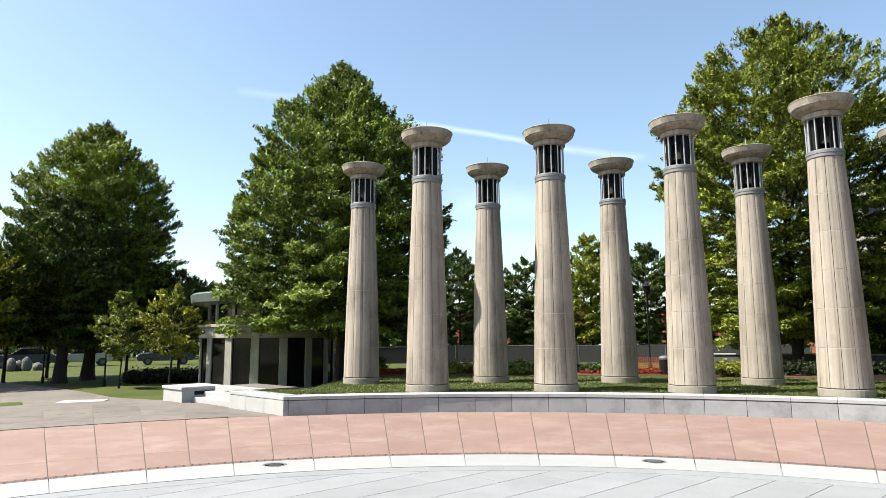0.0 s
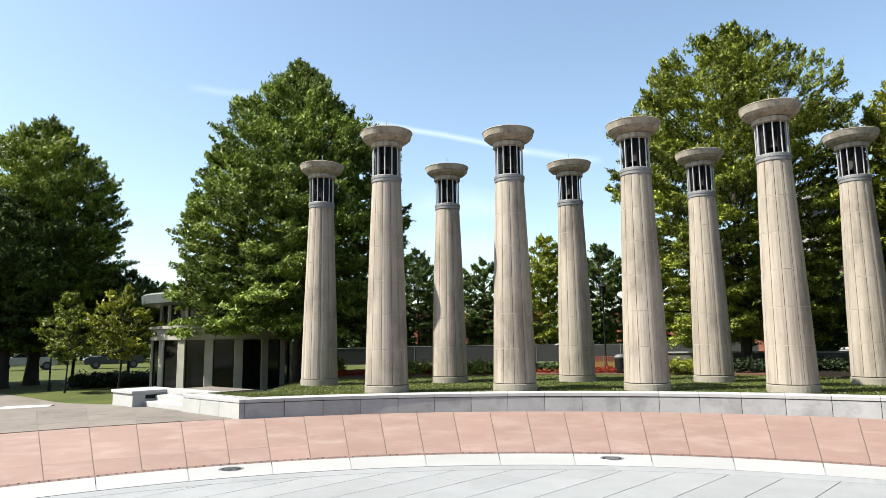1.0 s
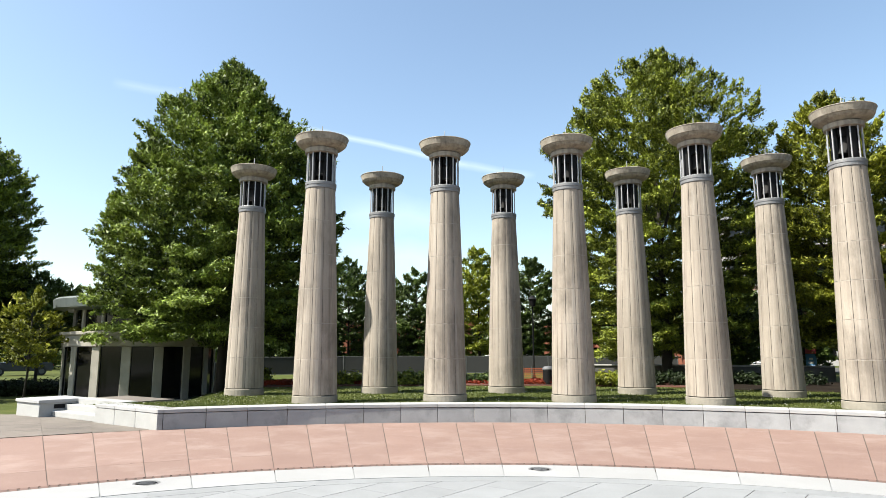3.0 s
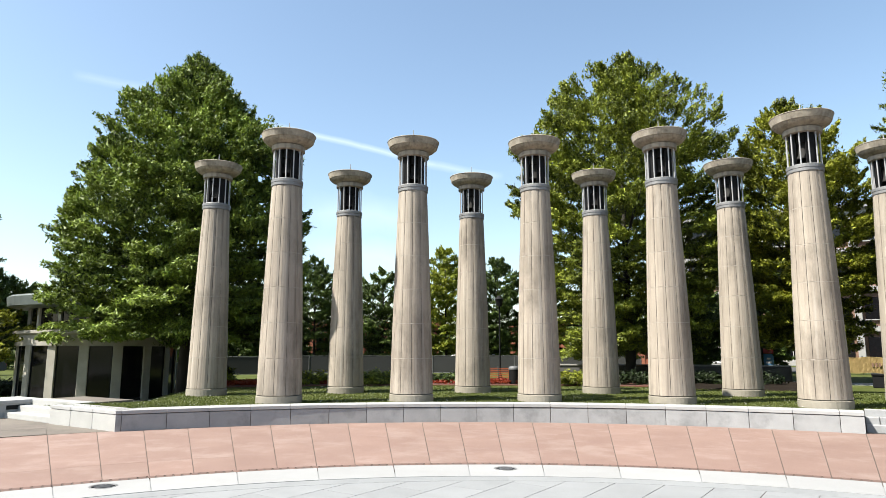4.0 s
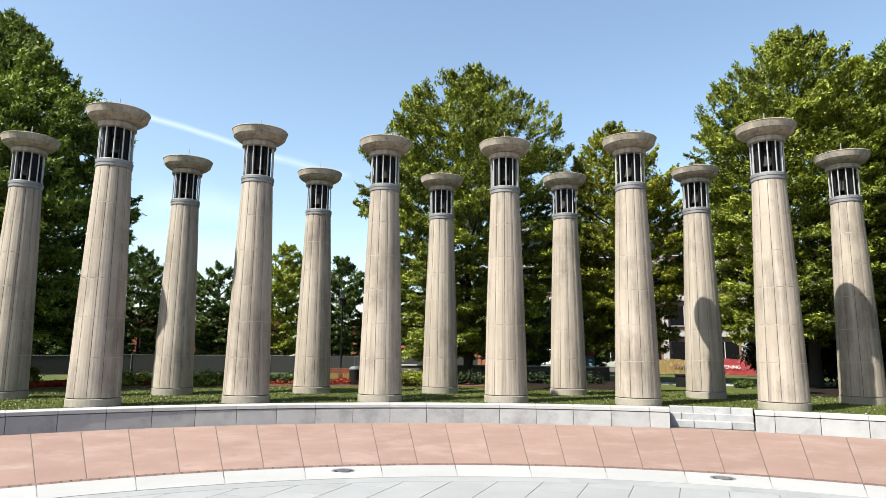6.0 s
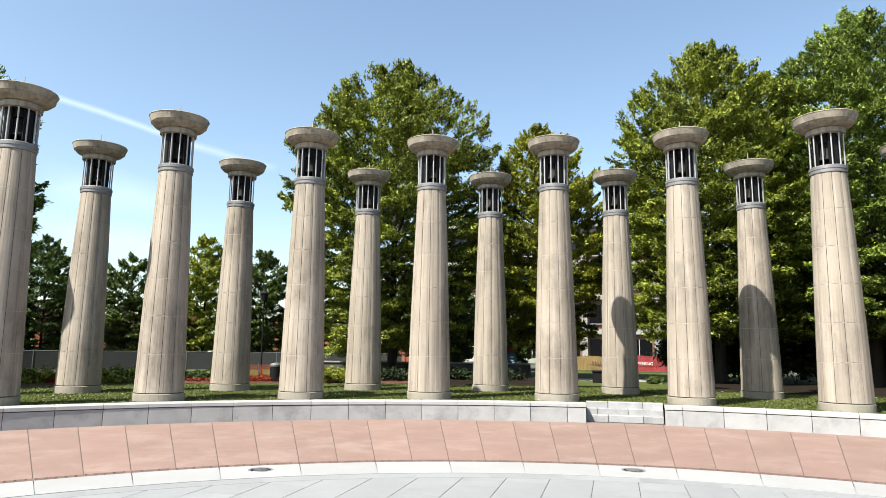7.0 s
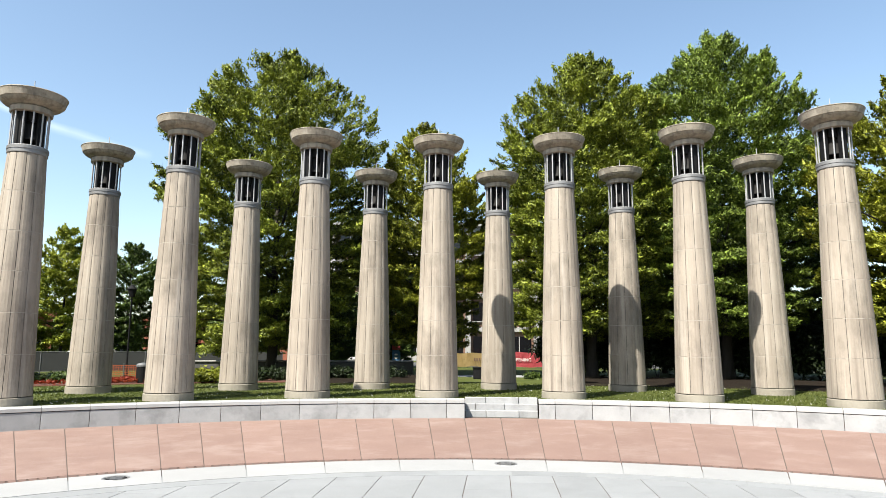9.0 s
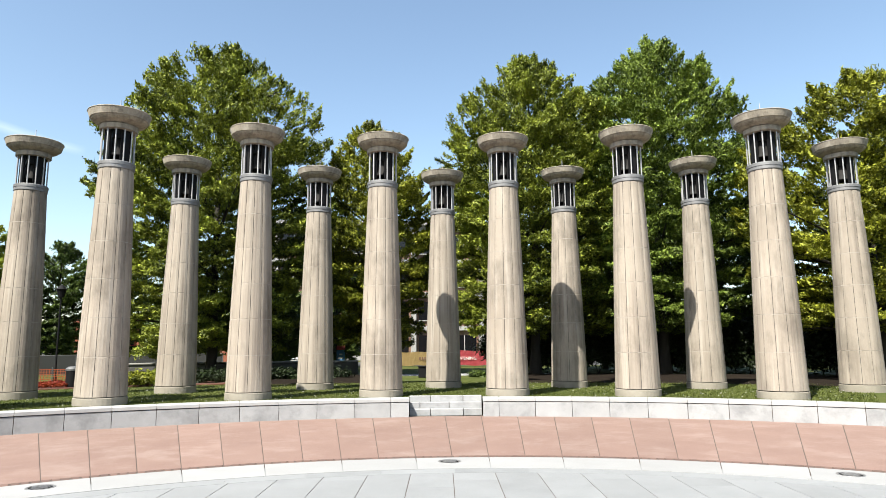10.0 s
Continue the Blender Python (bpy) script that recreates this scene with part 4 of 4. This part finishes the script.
def lamp_post(at, h):
    t = thing("lamp_post", "slim black lamp post with a small lantern head", "street lamp", at)
    part("base", lathe([(0, 0), (0.07, 0), (0.065, 0.25), (0.04, 0.35), (0, 0.35)], 12), M_BLACK, t)
    part("post", tube([(0, 0, 0.3), (0, 0, h)], [0.036, 0.030], 10), M_BLACK, t)
    part("head", lathe([(0, h), (0.10, h), (0.16, h + 0.28), (0.20, h + 0.30), (0.05, h + 0.45), (0, h + 0.46)], 12), M_BLACK, t)
    return t


lamp_post(on_lawn(27.5, 109.0), 3.1)
lamp_post(stand(-34.2, 14.2), 2.2)
lamp_post(stand(-29.2, 14.6), 2.0)


# ---------------------------------------------------------------- banners and signs
def lettering(name, body, size, mat, parent, m):
    cu = bpy.data.curves.new(name, "FONT")
    cu.body, cu.size, cu.extrude, cu.align_x, cu.align_y = body, size, 0.004, "CENTER", "CENTER"
    cu.materials.append(mat)
    ob = new(name, cu)
    ob.parent = parent
    ob.matrix_basis = m
    return ob


def banner(az, r, width, height, mat, label):
    t = thing("banner", label, "banner", facing(r, az), az - 90)
    bm = bmesh.new()
    nx, nz = 18, 3
    grid = [[bm.verts.new((-width / 2 + width * i / nx, 0.03 * math.sin(i * 1.3 + j), 0.08 + height * j / nz + 0.025 * math.sin(i * 0.7))) for i in range(nx + 1)] for j in range(nz + 1)]
    for j in range(nz):
        for i in range(nx):
            bm.faces.new((grid[j][i], grid[j][i + 1], grid[j + 1][i + 1], grid[j + 1][i]))
    bmesh.ops.solidify(bm, geom=bm.faces[:], thickness=0.01)
    part("cloth", bm, mat, t)
    for x in (-width / 2, 0, width / 2):
        part("post", tube([(x, 0.06, 0), (x, 0.06, height + 0.15)], [0.025, 0.025], 6), M_STEEL, t)
    return t


red = banner(75.2, 42.0, 3.6, 0.92, M_REDCLOTH, "red cloth banner with white lettering on a fence")
lettering("lettering", "OPENING", 0.27, M_INK, red, pose(-0.95, -0.08, 0.52, 90, 0, 0))
tan = banner(81.2, 42.0, 3.0, 0.85, M_TANCLOTH, "tan cloth banner hung along a fence")
for k in range(4):
    part("print_bar", box(0.09, 0.012, 0.2, (0.45 + 0.16 * k, -0.065, 0.42)), M_BROWN, tan)
sign = thing("sign", "small blue and white notice board with red top", "sign", facing(40, 87.4), -2.6)
part("board", box(0.5, 0.03, 0.85, (0, 0, 0.25), 0.005), M_BLUE, sign)
part("top_board", box(0.5, 0.035, 0.28, (0, 0, 1.12), 0.005), M_REDCLOTH, sign)
for k in range(3):
    part("print_bar", box(0.34 - 0.08 * k, 0.012, 0.09, (0, -0.022, 0.40 + 0.2 * k)), M_INK, sign)
for x in (-0.22, 0.22):
    part("post", tube([(x, 0.04, 0), (x, 0.04, 1.4)], [0.02, 0.02], 6), M_STEEL, sign)
for az in (70.7, 69.6):
    post = thing("banner_pole", "tall narrow white pole banner beside the trees", "banner", facing(36, az), az - 90)
    part("post", tube([(0, 0, 0), (0, 0, 2.9)], [0.03, 0.03], 8), M_STEEL, post)
    part("flag", box(0.26, 0.012, 2.1, (0.16, 0, 0.7)), M_INK, post)


# ---------------------------------------------------------------- buildings
def building(name, label, r, az, w, d, storeys, sh, bays, m_wall, m_fill, pier=0.5):
    t = thing(name, label, "building", facing(r, az), az - 90)
    h = storeys * sh
    part("body", box(w - 0.6, d, h - 0.1, (0, d / 2 + 0.4, 0)), m_fill, t)
    for k in range(bays + 1):
        part("pier", box(pier, 0.5, h, (-w / 2 + w * k / bays, 0.25, 0), 0.02), m_wall, t)
    for s_ in range(storeys + 1):
        part("floor_band", box(w + pier, 0.44, 0.45, (0, 0.28, s_ * sh - (0.45 if s_ else 0.0)), 0.02), m_wall, t)
    for s_ in range(storeys):
        for k in range(bays):
            xw = -w / 2 + w * (k + 0.5) / bays
            ww = w / bays - pier - 0.5
            win = part("window", box(ww, 0.06, sh * 0.55, (xw, 0.36, s_ * sh + 0.55)), M_GLASS, t)
            part("frame", box(0.07, 0.05, sh * 0.55, (xw, 0.31, s_ * sh + 0.55)), m_wall, win)
            part("sill", box(ww + 0.15, 0.16, 0.08, (xw, 0.30, s_ * sh + 0.46)), m_wall, win)
    part("roof", box(w + 0.9, d + 1.2, 0.35, (0, d / 2 + 0.2, h), 0.03), m_wall, t)
    return t


building("office_building", "pale office building with dark windows and brown panels", 62, 84, 26, 10, 4, 3.2, 8, M_FACADE, M_BROWN)
building("brick_building", "low orange-red brick building beyond the road", 64, 119.5, 12, 8, 1, 3.6, 5, M_CLAY, M_CLAY)
building("brick_building", "low red brick building beyond the road", 62, 101, 14, 8, 1, 3.4, 6, M_CLAY, M_CLAY)


# ---------------------------------------------------------------- parked cars
def car(at, rz, mat, label):
    t = thing("car", label, "car", at, rz)
    bm = bmesh.new()
    prof = [(-2.15, 0.35), (-2.2, 0.75), (-1.9, 0.95), (-0.75, 1.0), (1.5, 1.02), (2.05, 0.95), (2.15, 0.6), (2.1, 0.35)]
    a = [bm.verts.new((x, -0.85, z)) for x, z in prof]
    b2 = [bm.verts.new((x, 0.85, z)) for x, z in prof]
    for i in range(len(prof)):
        j = (i + 1) % len(prof)
        bm.faces.new((a[i], a[j], b2[j], b2[i]))
    bm.faces.new(a[::-1])
    bm.faces.new(b2)
    bmesh.ops.recalc_face_normals(bm, faces=bm.faces[:])
    bmesh.ops.bevel(bm, geom=bm.edges[:], offset=0.06, segments=2, affect="EDGES")
    part("body", bm, mat, t)
    for nm, mt, pr, hw in (("windows", M_GLASS, [(-0.95, 0.98), (-0.25, 1.42), (1.0, 1.44), (1.7, 1.0)], 0.74), ("roof", mat, [(-0.3, 1.41), (-0.2, 1.47), (0.95, 1.49), (1.05, 1.43)], 0.70)):
        bm = bmesh.new()
        a = [bm.verts.new((x, -hw, z)) for x, z in pr]
        b2 = [bm.verts.new((x, hw, z)) for x, z in pr]
        for i in range(4):
            j = (i + 1) % 4
            bm.faces.new((a[i], a[j], b2[j], b2[i]))
        bm.faces.new(a[::-1])
        bm.faces.new(b2)
        bmesh.ops.recalc_face_normals(bm, faces=bm.faces[:])
        part("cabin_glass" if nm == "windows" else "roof", bm, mt, t)
    for x in (-1.35, 1.35):
        for y in (-0.8, 0.8):
            w = lathe([(0, -0.1), (0.31, -0.1), (0.33, -0.06), (0.33, 0.06), (0.31, 0.1), (0, 0.1)], 18)
            w.transform(pose(x, y, 0.33, 90, 0, 0))
            wh = part("wheel", w, M_TYRE, t)
            rm = lathe([(0, -0.11), (0.19, -0.11), (0.19, 0.11), (0, 0.11)], 14)
            rm.transform(pose(x, y, 0.33, 90, 0, 0))
            part("rim", rm, M_STEEL, wh)
    for y in (-0.6, 0.6):
        part("headlight", box(0.05, 0.3, 0.12, (-2.17, y, 0.68), 0.02), M_INK, t)
        part("tail_light", box(0.05, 0.25, 0.14, (2.10, y, 0.72), 0.02), M_REDCLOTH, t)
    return t


M_CARS = [plain("white_car_paint", (0.7, 0.7, 0.7), 0.3), plain("silver_car_paint", (0.4, 0.41, 0.43), 0.3, 0.5), plain("dark_car_paint", (0.04, 0.045, 0.06), 0.25), plain("red_car_paint", (0.35, 0.03, 0.03), 0.3)]
# the car at bearing 149 is painted dark in place of tree shade
for r, az, c, lb in ((60, 149.0, 2, "dark parked car beyond the lawn"), (61, 154.8, 1, "silver parked car beyond the lawn"), (60, 158.6, 2, "dark parked car beyond the lawn"),
                     (50, 104.5, 3, "red parked car on the road"), (50, 110.5, 0, "white parked car on the road"), (50, 91.5, 0, "white parked car on the road"), (50, 127, 1, "silver parked car on the road")):
    x_, y_, z_ = facing(r, az)
    car((x_, y_, z_ + (0.015 if az < 135 else 0.0)), az - 90 + (4 if c else -3), M_CARS[c], lb)
for k, (r, az, h) in enumerate(((53, 159.4, 1.5), (53.4, 158.9, 1.2), (53, 158.4, 1.6), (53.6, 157.7, 0.9))):
    st = thing("boulder", "pale rough stone block on the lawn", "boulder", (r * math.cos(radians(az)), r * math.sin(radians(az)), FALL - 0.05), 30 * k)
    bm = bmesh.new()
    bmesh.ops.create_icosphere(bm, subdivisions=2, radius=0.32)
    for v in bm.verts:
        v.co *= 1 + 0.25 * noise.noise(v.co * 2.2 + Vector((k * 3, 0, 0)))
        v.co.z = v.co.z * h * 1.1 + h * 0.3
    part("stone", bm, M_LOWWALL, st)

# ---------------------------------------------------------------- far woods
rng = np.random.default_rng(91)
nw = 420
w_az = np.radians(rng.uniform(40, 185, nw))
w_r = rng.uniform(74, 95, nw)
w_h = rng.random(nw)
cen = np.stack([w_r * np.cos(w_az), w_r * np.sin(w_az), 0.6 + 5.2 * w_h * (0.75 + 0.25 * np.sin(w_az * 23))], 1)
tagged(leaf_mesh("far_woods", leaf_cloud(cen, np.full(nw, 2.4), np.full(nw, 260), 0.5, rng, 0.8), L_DARK, None), "distant belt of dark green trees", "woods", kind="stuff")

# ---------------------------------------------------------------- path slabs, lawn wedge and clover
path_ob = bpy.data.objects["path"]
M_SLAB = material("path_slab", (0.1361, 0.1166, 0.1000), (0.0953, 0.0804, 0.0694), 0.9, 0.9, 30, 0.2, stain=(0.0544, 0.0467, 0.0397), stain_scale=1.2, stain_amount=0.6, obj_random=0.12)
edges = [15.42, 16.6, 17.8, 19.0, 19.95]
for i in range(19, 28):
    a0, a1 = joint(i), joint(i + 1)
    for r0, r1 in zip(edges, edges[1:]):
        lim = inner_r(max(a0, 140.5)) - 0.55 if a0 < 149.4 else 99
        if r1 > lim or a0 < 141:
            continue
        part("path_slab", arc_block(r0, r1 - 0.012, a0 + 0.03, a1 - 0.03, -0.03, 0.008, 2), M_SLAB, path_ob)
verts, faces = [], []
for i in range(21):
    az = 158.8 + i * 1.0
    for j in range(7):
        r = 21.7 + 3.6 * j / 6 + 0.5 * (1 - min(1, i / 2)) * (1 if j == 0 else -1 if j == 6 else 0)
        verts.append((r * math.cos(radians(az)), r * math.sin(radians(az)), ground_z(r, az) + 0.05 - 0.03 * (j in (0, 6))))
for i in range(20):
    for j in range(6):
        a = i * 7 + j
        faces.append((a, a + 1, a + 8, a + 7))
tagged(raw("lawn_wedge", verts, faces, M_GRASS, smooth=True), "wedge of mown grass between two paths", "lawn", kind="structure")
rng = np.random.default_rng(12)
nc = 700
c_az = 46 + rng.random(nc) * 98
c_r0 = np.array([inner_r(a_) for a_ in c_az])
c_r = c_r0 + 0.1 + (22.5 - c_r0) * rng.random(nc) ** 1.4
c_p = np.stack([c_r * np.cos(np.radians(c_az)), c_r * np.sin(np.radians(c_az)), np.array([mound_z(r_, a_) for r_, a_ in zip(c_r, c_az)]) + 0.04], 1)
M_CLOVER = leaf_material("clover_flower", (0.2800, 0.2800, 0.2380), (0.4200, 0.4200, 0.3640), 0.2)
tagged(leaf_mesh("clover", leaf_cloud(c_p, np.full(nc, 0.015), np.full(nc, 3), 0.028, rng), M_CLOVER, None), "tiny pale clover flowers in the lawn", "flowers", kind="stuff")
